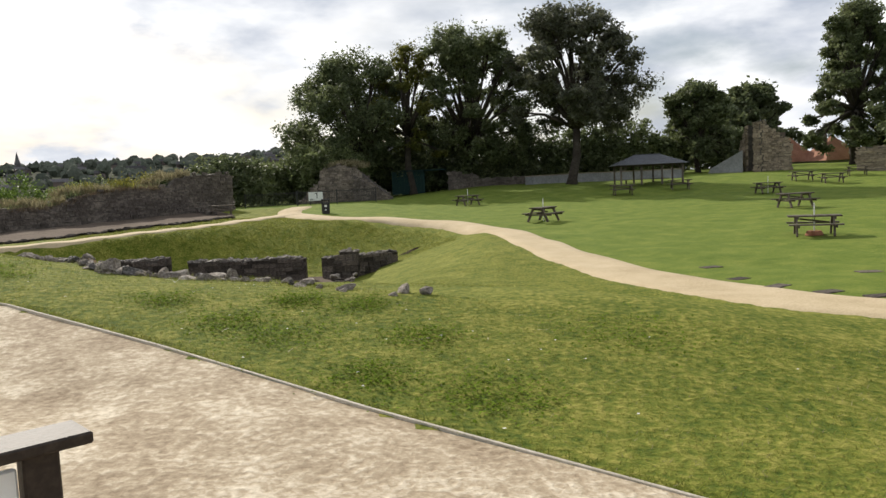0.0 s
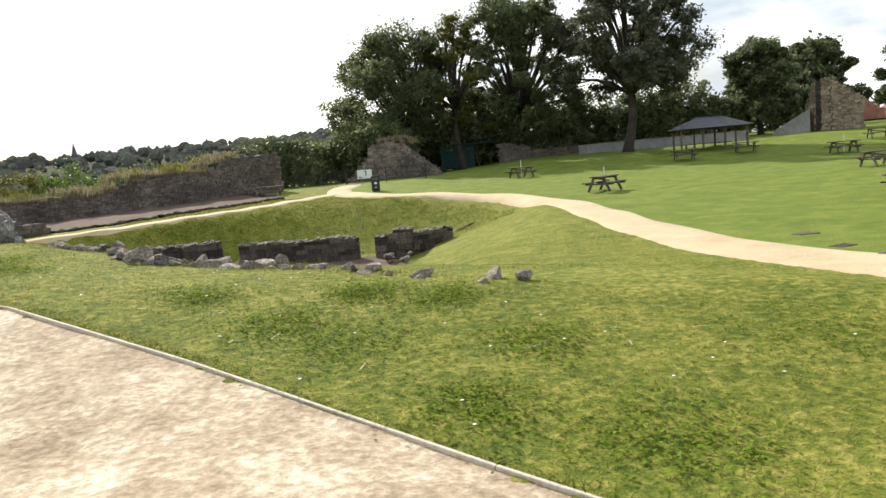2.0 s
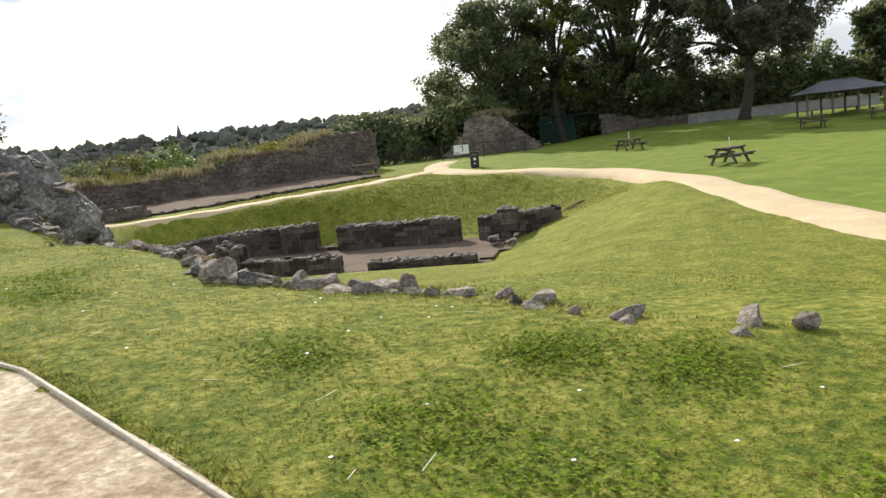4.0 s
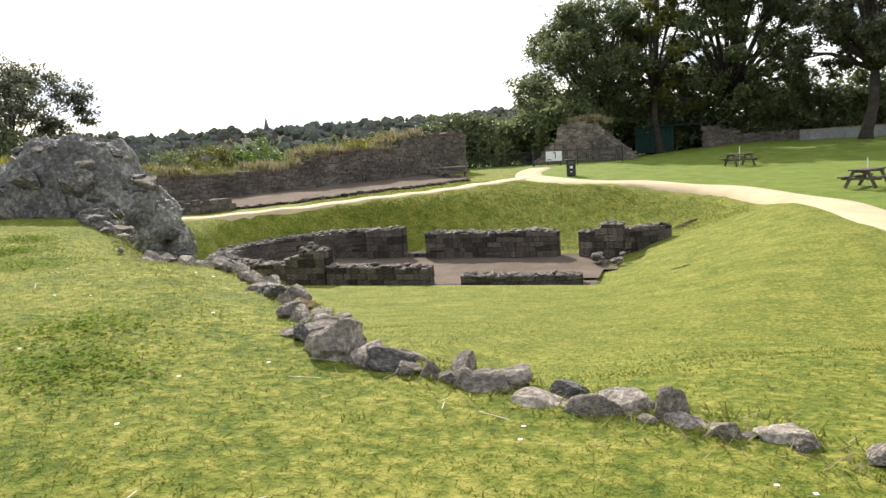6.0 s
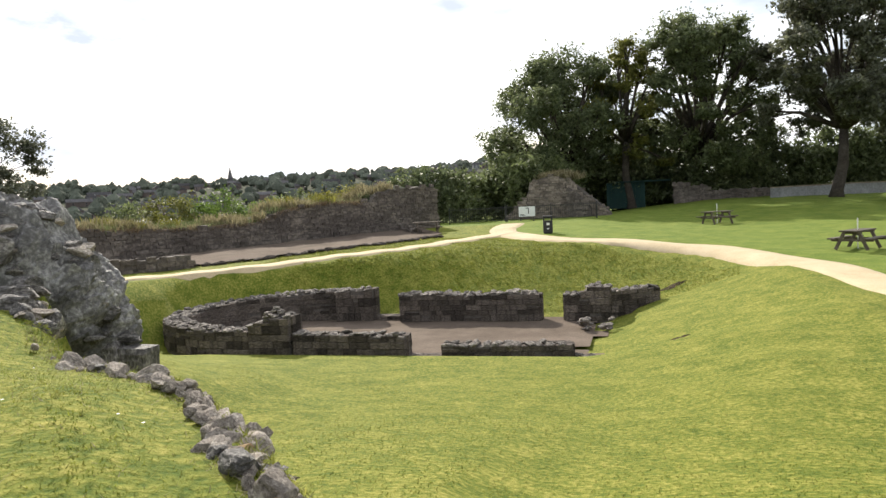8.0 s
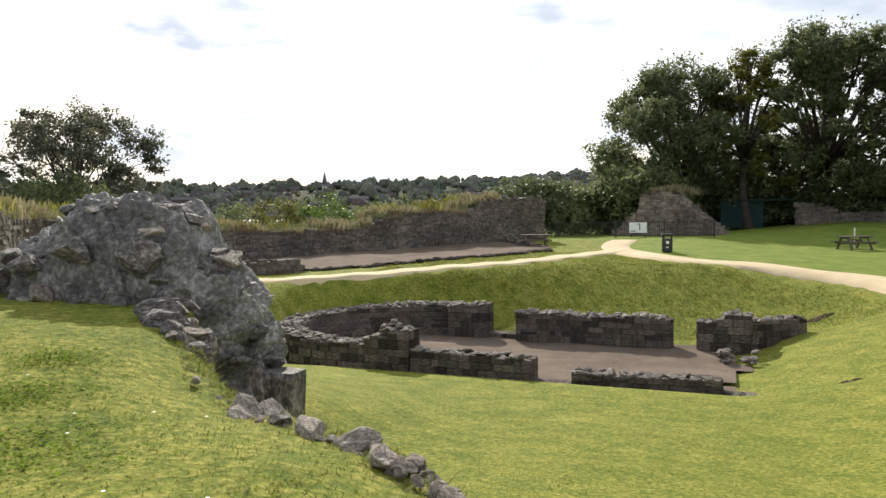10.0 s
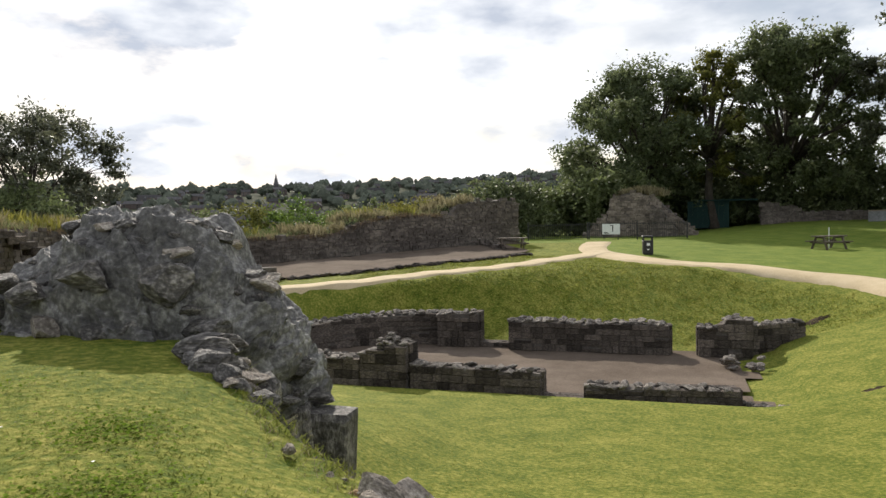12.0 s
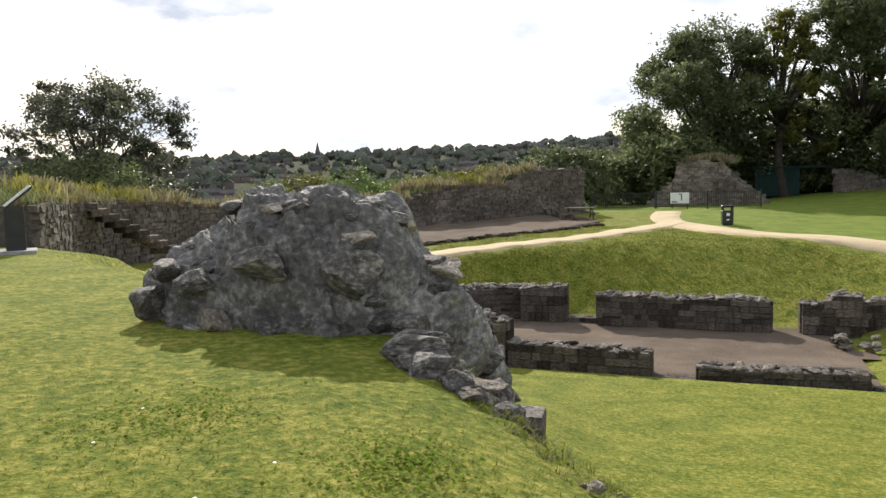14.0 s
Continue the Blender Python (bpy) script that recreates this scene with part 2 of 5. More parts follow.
def add_box(bm, x0, x1, y0, y1, z0, z1, m=None, bevel=0.0):
    made = bmesh.ops.create_cube(bm, size=1.0)["verts"]
    bmesh.ops.transform(bm, verts=made, matrix=Matrix.Translation(((x0 + x1) / 2, (y0 + y1) / 2, (z0 + z1) / 2)) @ Matrix.Diagonal((x1 - x0, y1 - y0, z1 - z0, 1)))
    if bevel:
        edges = list({e for v in made for e in v.link_edges})
        made = [v for v in bmesh.ops.bevel(bm, geom=edges, offset=bevel, segments=1, affect="EDGES")["verts"]]
    if m is not None:
        bmesh.ops.transform(bm, verts=made, matrix=m)
    return bm


def box(x0, x1, y0, y1, z0, z1, m=None, bevel=0.006):
    return add_box(bmesh.new(), x0, x1, y0, y1, z0, z1, m, bevel)


def tube_arrays(points, radii, sides=7):
    verts, faces = [], []
    pts = [Vector(p) for p in points]
    for k, p in enumerate(pts):
        way = (pts[min(k + 1, len(pts) - 1)] - pts[max(k - 1, 0)]).normalized()
        a = way.orthogonal().normalized()
        b = way.cross(a)
        for s in range(sides):
            t = 2 * math.pi * s / sides
            verts.append(p + (a * math.cos(t) + b * math.sin(t)) * radii[k])
    for k in range(len(pts) - 1):
        for s in range(sides):
            i, j = k * sides + s, k * sides + (s + 1) % sides
            faces.append((i, j, j + sides, i + sides))
    faces.append(tuple(range(sides))[::-1])
    faces.append(tuple(range((len(pts) - 1) * sides, len(pts) * sides)))
    return verts, faces


def join_arrays(lists):
    verts, faces = [], []
    for v, f in lists:
        k = len(verts)
        verts += v
        faces += [tuple(i + k for i in q) for q in f]
    return verts, faces


def rod(p, q, r, sides=8):
    bm = bmesh.new()
    v, f = tube_arrays([p, q], [r, r], sides)
    vs = [bm.verts.new(c) for c in v]
    for q4 in f:
        bm.faces.new([vs[i] for i in q4])
    return bm


# ---- the lie of the land ----
def smooth(t):
    t = np.clip(t, 0, 1)
    return t * t * (3 - 2 * t)


def near_lawn(x, y):
    """The terrace: gravel walk, lawn, and the rise towards the wall core."""
    level = np.interp(x, [-60, -18, -13, -11, -9.4, -8.2, -6.8, -5.2, -4.7, -3.3, -1.5, 0, 1.5, 2.5, 5, 7.5, 10.5, 30], [1.7, 1.62, 1.54, 1.49, 1.40, 1.34, 1.38, 1.30, 1.24, 1.13, 1.05, 0.98, 0.90, 0.84, 0.52, 0.15, -0.2, -0.4])
    return level + 0.085 * np.clip(y - 9.6, -3, 0) * smooth((8 - x) / 4)


STONE_ROW = [(2.6, 8.3), (1.45, 8.75), (0.6, 9.15), (-0.2, 9.6), (-0.7, 9.75), (-1.3, 10.1), (-2.1, 10.65), (-2.75, 10.8), (-3.45, 11.05), (-4.1, 11.2), (-4.75, 12.1), (-5.35, 12.75), (-6.0, 13.6), (-6.8, 14.3), (-7.4, 14.6), (-8.25, 15.0), (-9.0, 15.5), (-9.8, 16.25), (-10.5, 17.0), (-10.9, 17.7)]
ROW_X = [p[0] for p in STONE_ROW][::-1]
ROW_Y = [p[1] for p in STONE_ROW][::-1]


def row_y(x):
    return np.interp(x, [-60, -24, -20, -15] + ROW_X + [8, 30], [24, 23.4, 21.9, 19.3] + ROW_Y + [7.0, 5.0])


def far_lawn(x, y):
    left = 0.035 * np.clip(y - 39, 0, 22)
    right = -0.75 + 0.032 * np.clip(y - 24, 0, 70) + 0.012 * np.clip(x - 6, 0, 40) + 0.05 * np.clip(y - 58, 0, 12)
    return left + (right - left) * smooth((x + 9) / 14)


def beyond(x, y):
    """The valley outside the walls and the hill across it."""
    r = np.hypot(x + 5, y - 30)
    side = smooth((-x - 26) / 14 + 0 * y)
    ahead = smooth((y - 92) / 40)
    out = np.maximum(side, ahead * smooth((60 - x) / 60))
    hill = -16 * smooth((r - 45) / 90) + (43 + 0.035 * np.clip(x + 500, 0, 400)) * smooth((r - 290) / 560)
    return out * hill


def land(x, y):
    x, y = np.asarray(x, float), np.asarray(y, float)
    line = row_y(x)
    a = near_lawn(x, y)
    lip = np.interp(x, [-10.4, -9, -6.2, -4.6], [0, 1, 1, 0])
    a = a - 0.22 * lip * smooth((y - line + 1.3) / 1.3)
    d = y - line
    run = np.interp(x, [-26, -14, -10, -2, 4, 12], [4.5, 4.5, 12, 11, 9, 8])
    drop = np.interp(x, [-16, -12, -10, -8, -5, -2, 1], [0, 0.9, 1.3, 1.0, 0.5, 0.2, 0.0])
    below = a - drop * smooth((d - 0.1) / 0.5)
    base = below + (far_lawn(x, y) - below) * smooth((d - 0.3) / run)
    # the sunk court with its banks
    ux = np.where(x < -11, np.clip(-19.4 - x, 0, None) / 1.6, np.clip(x + 4.9, 0, None) / 6.6)
    front = np.clip(29.9 - y, 0, None) / np.clip(29.9 - line - 0.2, 6, None)
    bank = 1.5 + 5.9 * smooth((x + 20.0) / 11)
    round_end = np.clip(np.hypot((x + 14.4) / 5.0, (y - 34) / 4.0) - 1, 0, None) * 4.0 / bank
    back_bank = np.where(x < -14.4, round_end, np.hypot(ux, np.clip(y - 38.0, 0, None) / bank))
    t = np.clip(np.where(y < 34, np.hypot(ux, front), back_bank), 0, 1)
    toward = np.where(y < 34, front / (front + ux + 1e-6), 0)
    rim = base + (below - base) * toward * (1 - smooth((t - 0.6) / 0.4) * (x > -4.9))
    bed = -2.1 + 0.22 * smooth((30.5 - y) / 0.8)
    east = smooth((x + 12) / 9)
    open_bank = smooth(t) + (t ** 1.3 - smooth(t)) * east
    curve = np.where(y < 34, toward * t ** 1.6 + (1 - toward) * open_bank, open_bank)
    z = np.where(d > 0.2, bed + (rim - bed) * curve, base)
    swell = 0.028 * np.sin(x * 0.9 + 1.3 * np.sin(y * 0.5)) * np.sin(y * 0.7 + 0.6) + 0.02 * np.sin(x * 2.3 + y * 1.7)
    swell = swell * (0.45 + 0.55 * smooth((y - 17) / 6))
    off = (x - 36.4) * 0.63 + (y - 68.6) * 0.78
    terrace = smooth((x - 0.56 * (y - 2.5)) / 2) * (smooth((off - 0.35) / 0.5) * 2.3 + 0.3 * np.clip(off - 14, 0, 18))
    return z + terrace + swell * smooth((np.hypot(x + 9, y - 34) - 6.5) / 4) + beyond(x, y)


def height(x, y):
    return float(land(x, y))


def along(points, step):
    """Evenly spaced points on a smooth line through the given ones."""
    p = np.array(points, float)
    ext = np.vstack([2 * p[0] - p[1], p, 2 * p[-1] - p[-2]])
    out = []
    for k in range(1, len(ext) - 2):
        a, b, c, d = ext[k - 1:k + 3]
        n = max(2, int(np.linalg.norm(c - b) / step))
        for t in np.arange(n) / n:
            out.append(0.5 * (2 * b + (c - a) * t + (2 * a - 5 * b + 4 * c - d) * t * t + (3 * b - a - 3 * c + d) * t ** 3))
    out.append(p[-1])
    return np.array(out)


SAND_MAIN = along([(30, 9.0), (18, 11.8), (11.5, 14.2), (8.5, 16.7), (7.35, 18.1), (6.7, 19.6), (5.9, 21.3), (5.05, 24.1), (4.1, 28.5), (3.5, 32.5), (2.75, 36.7), (1.6, 39.7), (0.2, 42.9), (-2.5, 45.2), (-5.6, 46.9), (-8.5, 49.0), (-10.5, 52.2), (-11.4, 56), (-11.5, 60.5)], 0.5)
SAND_LEFT = along([(-10.6, 52.4), (-12.4, 48.9), (-14.4, 45.5), (-16.9, 42.2), (-19.2, 39.2), (-21.4, 36.3), (-23.4, 33.6), (-26.2, 30.6)], 0.5)
GRAVEL_EDGE = along([(6, 0.9), (2.4, 4.25), (1.13, 5.28), (0.1, 6.05), (-0.6, 6.62), (-1.13, 6.95), (-1.75, 7.42), (-2.6, 8.05), (-3.28, 8.47), (-4.1, 8.97), (-5.1, 9.4), (-6.4, 9.7), (-9.0, 9.75), (-14, 9.4)], 0.25)


def gravel_side(x, y):
    """Above nought on the gravel's side of its edge."""
    order = np.argsort(GRAVEL_EDGE[:, 0])
    return np.interp(x, GRAVEL_EDGE[order, 0], GRAVEL_EDGE[order, 1]) - y


def near_line(x, y, line):
    x, y = np.asarray(x, float), np.asarray(y, float)
    best = np.full(x.shape, 1e9)
    for px, py in line:
        best = np.minimum(best, (x - px) ** 2 + (y - py) ** 2)
    return np.sqrt(best)


def axis(fine0, fine1, step, mid0, mid1, mid, far):
    a = list(np.arange(fine0, fine1, step))
    v, s = fine1, step
    while v < far:
        a.append(v)
        s = min(mid, s * 1.15) if v < mid1 else s * 1.18
        v += s
    a.append(far)
    v, s = fine0, step
    low = []
    while v > -far:
        s = min(mid, s * 1.15) if v > mid0 else s * 1.18
        v -= s
        low.append(v)
    return np.array(low[::-1] + a)


gx = axis(-15.5, 5.5, 0.22, -45, 60, 0.7, 3200)
gy = axis(1.5, 20.5, 0.22, -15, 95, 0.7, 3200)
X, Y = np.meshgrid(gx, gy)
Z = land(X, Y)
bedded = np.zeros_like(Z)
near = (np.abs(X) < 60) & (Y > -20) & (Y < 100)
bx, by = X[near], Y[near]
dip = np.maximum(np.clip((1.0 - near_line(bx, by, SAND_MAIN)) / 0.5, 0, 1), np.clip((0.95 - near_line(bx, by, SAND_LEFT)) / 0.5, 0, 1))
dip = np.maximum(dip, np.clip((gravel_side(bx, by) - 0.1) / 0.3, 0, 1) * (bx > -14) * (bx < 6))
court = (bx > -19.2) & (bx < -3.6) & (by > 29.6) & (by < 38.0)
bedded[near] = 0.11 * np.maximum(dip, court)
Z = Z - bedded
nx, ny = len(gx), len(gy)
idx = np.arange(nx * ny).reshape(ny, nx)
faces = np.stack([idx[:-1, :-1], idx[:-1, 1:], idx[1:, 1:], idx[1:, :-1]], -1).reshape(-1, 4)
ground = mesh_part("ground", np.stack([X, Y, Z], -1).reshape(-1, 3), faces.tolist(), GRASS, smooth=True)
ground.data.materials.append(SCRUB)
mid_x, mid_y = X.reshape(-1)[faces].mean(1), Y.reshape(-1)[faces].mean(1)
wild = (mid_x < -33) | (mid_y > 100) | (np.hypot(mid_x, mid_y) > 110)
ground.data.materials.append(GREEN_LAWN)
path_order = np.argsort(SAND_MAIN[:, 1])
fresh = (mid_y > 9.6) & ((mid_y > 60) | (mid_x > np.interp(mid_y, SAND_MAIN[path_order, 1], SAND_MAIN[path_order, 0]))) & ~wild
ground.data.polygons.foreach_set("material_index", np.where(wild, 1, np.where(fresh, 2, 0)).astype(np.int32))
tagged(ground, "sloping mown green lawn with yellowish dry patches", "lawn", kind="structure")


def ribbon(name, line, half, mat, lift=0.0, ragged=0.06, seed=1):
    rnd = random.Random(seed)
    verts, faces_ = [], []
    for k, (x, y) in enumerate(line):
        a, b = line[max(k - 1, 0)], line[min(k + 1, len(line) - 1)]
        w = np.array((-(b - a)[1], (b - a)[0])) / np.linalg.norm(b - a)
        for s in range(7):
            o = (-1.28, -1, -0.5, 0, 0.5, 1, 1.28)[s] * (half(k) if callable(half) else half)
            if s in (0, 6):
                o *= 1 + rnd.uniform(-ragged, ragged)
            px, py = x + w[0] * o, y + w[1] * o
            verts.append((px, py, height(px, py) + lift - (0.24 if s in (0, 6) else 0)))
    for k in range(len(line) - 1):
        for s in range(6):
            i = k * 7 + s
            faces_.append((i, i + 1, i + 8, i + 7))
    return mesh_part(name, verts, faces_, mat, smooth=True)


tagged(ribbon("sandy_path", SAND_MAIN, lambda k: 0.95 - 0.18 * min(1.0, max(0.0, (SAND_MAIN[k][1] - 26) / 10)), SAND, 0.02, seed=3), "pale compacted sand footpath curving across the lawn", "path", kind="structure")
tagged(ribbon("sandy_path", SAND_LEFT, 0.68, SAND, 0.03, seed=4), "narrow pale sand footpath above the grass bank", "path", kind="structure")

# the broad gravel walk on which the camera starts
gv, gf = [], []
cols = 40
for k, (x, y) in enumerate(GRAVEL_EDGE):
    for s in range(cols):
        o = (s / (cols - 1)) ** 1.3 * 11
        px, py = x - o * 0.45, y - o
        gv.append((px, py, height(px, py) + 0.006 + 0.012 * math.sin(px * 3.1 + py * 2.3) * math.sin(py * 2.7)))
for k in range(len(GRAVEL_EDGE) - 1):
    for s in range(cols - 1):
        i = k * cols + s
        gf.append((i, i + cols, i + cols + 1, i + 1))
tagged(mesh_part("gravel_walk", gv, gf, GRAVEL, smooth=True), "pale pinkish loose gravel walk with scuffed patches", "path", kind="structure")

# timber edging, board by board
edging = thing("path_edging", 0, 0, 0, label="weathered pale timber edging boards along the gravel walk", category="edging", kind="structure")
for k in range(0, len(GRAVEL_EDGE) - 8, 8):
    a, b = GRAVEL_EDGE[k], GRAVEL_EDGE[k + 8]
    mid = (a + b) / 2
    ln = float(np.linalg.norm(b - a))
    za, zb = height(*a), height(*b)
    m = Matrix.Translation((mid[0], mid[1], (za + zb) / 2)) @ Matrix.Rotation(math.atan2(b[1] - a[1], b[0] - a[0]), 4, "Z") @ Matrix.Rotation(-math.atan2(zb - za, ln), 4, "Y")
    part("board", box(-ln / 2 - 0.006, ln / 2 - 0.004, -0.011, 0.011, -0.08, 0.014, m, 0.003), TIMBER, edging)


# ---- stones ----
def rock_mesh(seed, rough=0.13, sub=3, cuts=12):
    """An angular boulder of unit size."""
    rnd = random.Random(seed)
    bm = bmesh.new()
    bmesh.ops.create_icosphere(bm, subdivisions=sub, radius=0.5)
    planes = []
    for _ in range(cuts):
        n = Vector((rnd.gauss(0, 1), rnd.gauss(0, 1), rnd.gauss(0, 0.9))).normalized()
        planes.append((n, rnd.uniform(0.23, 0.40)))
    off = Vector((rnd.uniform(-50, 50), rnd.uniform(-50, 50), rnd.uniform(-50, 50)))
    for v in bm.verts:
        p = v.co.copy()
        for n, d in planes:
            over = p.dot(n) - d
            if over > 0:
                p -= n * over
        p *= 1 + rough * noise.noise(p * 3.1 + off) + rough * 0.7 * noise.noise(p * 6.5 + off) + rough * 0.45 * noise.noise(p * 15 + off)
        v.co = p
    me = bpy.data.meshes.new("stone")
    bm.to_mesh(me)
    bm.free()
    return me


def block_mesh(seed):
    """A roughly squared stone of unit size with worn edges."""
    rnd = random.Random(seed)
    bm = bmesh.new()
    bmesh.ops.create_cube(bm, size=1.0)
    bmesh.ops.bevel(bm, geom=list(bm.edges), offset=0.055, segments=1, affect="EDGES")
    for v in bm.verts:
        v.co += Vector((rnd.uniform(-1, 1) * 0.022, rnd.uniform(-1, 1) * 0.03, rnd.uniform(-1, 1) * 0.03))
    me = bpy.data.meshes.new("stone")
    bm.to_mesh(me)
    bm.free()
    return me


def with_material(meshes, mat):
    out = []
    for m in meshes:
        c = m.copy()
        c.materials.append(mat)
        out.append(c)
    return out


ROCKS = [rock_mesh(s) for s in range(12)]
FLAT = [rock_mesh(40 + s, 0.12, 1, 6) for s in range(8)]
BLOCKS = [block_mesh(80 + s) for s in range(10)]
ROCK_R, ROCK_O = with_material(ROCKS, RUBBLE), with_material(ROCKS, OCHRE)
ROCK_D = with_material(ROCKS, BOULDER)
BLOCK_D = with_material(BLOCKS, BOULDER)
FLAT_R, FLAT_S = with_material(FLAT, RUBBLE), with_material(FLAT, STONE)
FLAT_C = with_material(FLAT, CAPPING)
BLOCK_S, BLOCK_W = with_material(BLOCKS, STONE), with_material(BLOCKS, WARM_STONE)


def piece(mesh, parent, x, y, z, sx, sy, sz, rx=0, ry=0, rz=0, name="stone"):
    ob = new(name, mesh)
    ob.parent = parent
    ob.matrix_basis = pose(x, y, z, rx, ry, rz) @ Matrix.Diagonal((sx, sy, sz, 1))
    return ob


def masonry(name, label, line, base, top, thick, seed, course=0.25, caps=True, blocks=BLOCK_S, flats=FLAT_C, mat=MORTAR, kind="", base_line=None):
    """A ruined wall of squared stones along a line of plan points. top: a function of the part of the way along (0 to 1)."""
    rnd = random.Random(seed)
    pts = along(line, 0.25) if len(line) > 2 else np.array([np.array(line[0]) + (np.array(line[1]) - np.array(line[0])) * t for t in np.linspace(0, 1, 24)])
    seg = np.linalg.norm(np.diff(pts, axis=0), axis=1)
    dist = np.concatenate([[0], np.cumsum(seg)])
    total = dist[-1]
    wall = thing(name, 0, 0, 0, label=label, category="ruined wall", kind=kind)

    def at(s):
        x, y = np.interp(s, dist, pts[:, 0]), np.interp(s, dist, pts[:, 1])
        e = 0.15
        dx = np.interp(min(s + e, total), dist, pts[:, 0]) - np.interp(max(s - e, 0), dist, pts[:, 0])
        dy = np.interp(min(s + e, total), dist, pts[:, 1]) - np.interp(max(s - e, 0), dist, pts[:, 1])
        return x, y, math.atan2(dy, dx)

    # the mortared heart of the wall
    verts, faces_ = [], []
    steps = max(2, int(total / 0.25))
    for k in range(steps + 1):
        s = total * (0.01 + 0.98 * k / steps)
        x, y, a = at(s)
        h = base + (top(s / total) - base) * 1.0 - 0.05 + rnd.uniform(-0.02, 0.02)
        nx_, ny_ = -math.sin(a), math.cos(a)
        w = thick / 2 - 0.045
        verts += [(x - nx_ * w, y - ny_ * w, base - 0.3), (x - nx_ * w, y - ny_ * w, h), (x + nx_ * w, y + ny_ * w, h), (x + nx_ * w, y + ny_ * w, base - 0.3)]
    for k in range(steps):
        i = k * 4
        for q in range(3):
            faces_.append((i + q, i + q + 1, i + q + 5, i + q + 4))
    faces_ += [(0, 3, 2, 1), (steps * 4, steps * 4 + 1, steps * 4 + 2, steps * 4 + 3)]
    mesh_part("core", verts, faces_, mat, wall)
    # facing stones
    highest = max(top(t / 30) for t in range(31))
    levels = [base]
    while levels[-1] < highest:
        levels.append(levels[-1] + course * rnd.uniform(0.65, 1.3))
    n_course = len(levels) - 1
    for side in (-1, 1):
        for c in range(n_course):
            s = -0.02 - rnd.uniform(0, 0.2)
            z0, tall = levels[c], levels[c + 1] - levels[c]
            while s < total - 0.05:
                ln = rnd.uniform(0.2, 0.66)
                mid = min(max(s + ln / 2, ln * 0.5), total - ln * 0.5)
                x, y, a = at(mid)
                ceiling_z = top(min(1, max(0, mid / total)))
                hgt = min(tall * (1 if rnd.random() > 0.1 else 0.55), ceiling_z - z0)
                if hgt > 0.08:
                    dpt = 0.24
                    o = side * (thick / 2 - dpt / 2 + rnd.uniform(-0.012, 0.018))
                    piece(rnd.choice(blocks), wall, x - math.sin(a) * o, y + math.cos(a) * o, z0 + hgt / 2, ln - 0.016, dpt, hgt - 0.014, rnd.uniform(-1, 1), rnd.uniform(-0.7, 0.7), math.degrees(a) + rnd.uniform(-1, 1))
                s += ln
    # ends
    for s, sgn in ((0.08, -1), (total - 0.08, 1)):
        x, y, a = at(s)
        for c in range(n_course):
            z0 = levels[c]
            hgt = min(levels[c + 1] - z0, top(s / total) - z0)
            if hgt > 0.08:
                cuts = [-thick / 2 + 0.2, rnd.uniform(-0.08, 0.08), thick / 2 - 0.2]
                for q in range(2):
                    o = (cuts[q] + cuts[q + 1]) / 2
                    piece(rnd.choice(blocks), wall, x - math.sin(a) * o + math.cos(a) * sgn * 0.02, y + math.cos(a) * o + math.sin(a) * sgn * 0.02, z0 + hgt / 2, 0.22, cuts[q + 1] - cuts[q] - 0.014, hgt - 0.014, 0, 0, math.degrees(a))
    # loose capping
    if caps:
        s = 0.05
        while s < total - 0.05:
            for o in np.arange(-thick / 2 + 0.14, thick / 2 - 0.05, 0.27):
                x, y, a = at(min(total - 0.1, max(0.1, s + rnd.uniform(-0.06, 0.06))))
                oo = o + rnd.uniform(-0.06, 0.06)
                piece(rnd.choice(flats), wall, x - math.sin(a) * oo, y + math.cos(a) * oo, top(min(1, s / total)) + rnd.uniform(-0.03, 0.04), rnd.uniform(0.28, 0.5), rnd.uniform(0.24, 0.4), rnd.uniform(0.1, 0.2), rnd.uniform(-14, 14), rnd.uniform(-14, 14), rnd.uniform(0, 360))
            s += 0.3
    return wall


# ---- the sunk court ----
fv, ff = [], []
for j in range(18):
    for i in range(34):
        fx, fy = -19.0 + i * 15.6 / 33, 30.25 + j * 7.6 / 17
        fv.append((fx, fy, -2.1 + 0.012 * math.sin(fx * 1.7) * math.sin(fy * 2.1)))
for j in range(17):
    for i in range(33):
        k = j * 34 + i
        cx, cy = -19.0 + (i + 0.5) * 15.6 / 33, 30.25 + (j + 0.5) * 7.6 / 17
        if -14.6 < cx < -4.75 + 0.35 * math.sin(cy * 1.7) + 0.2 * math.sin(cy * 4.1) or ((cx + 14.6) / 4.6) ** 2 + ((cy - 34) / 3.7) ** 2 < 1:
            ff.append((k, k + 1, k + 35, k + 34))
tagged(mesh_part("court_floor", fv, ff, FLOOR, smooth=True), "brownish gravel floor of the sunk ruined chapel", "floor", kind="structure")

F = -2.1
masonry("chapel_wall", "dark sandstone back wall stump with rough capping stones", [(-12.3, 37.25), (-6.85, 37.2)], F, lambda t: F + 1.02 + 0.03 * math.sin(9 * t), 0.75, 11)
masonry("chapel_wall", "dark sandstone wall stump broken off beside the grass bank", [(-6.0, 37.2), (-4.35, 37.25)], F, lambda t: F + (0.95 if t < 0.5 else 1.25 - 0.3 * abs(t - 0.75)), 0.8, 12)
masonry("chapel_wall", "low dark wall running out into the grass bank", [(-4.5, 37.6), (-3.6, 38.1), (-2.7, 38.7)], F, lambda t: F + 0.95 + 0.1 * t, 0.55, 13)
masonry("chapel_pier", "tall weathered sandstone pier of the chapel doorway", [(-15.0, 37.5), (-13.45, 37.55)], F, lambda t: F + 1.16 + 0.12 * t, 0.95, 14, course=0.3)
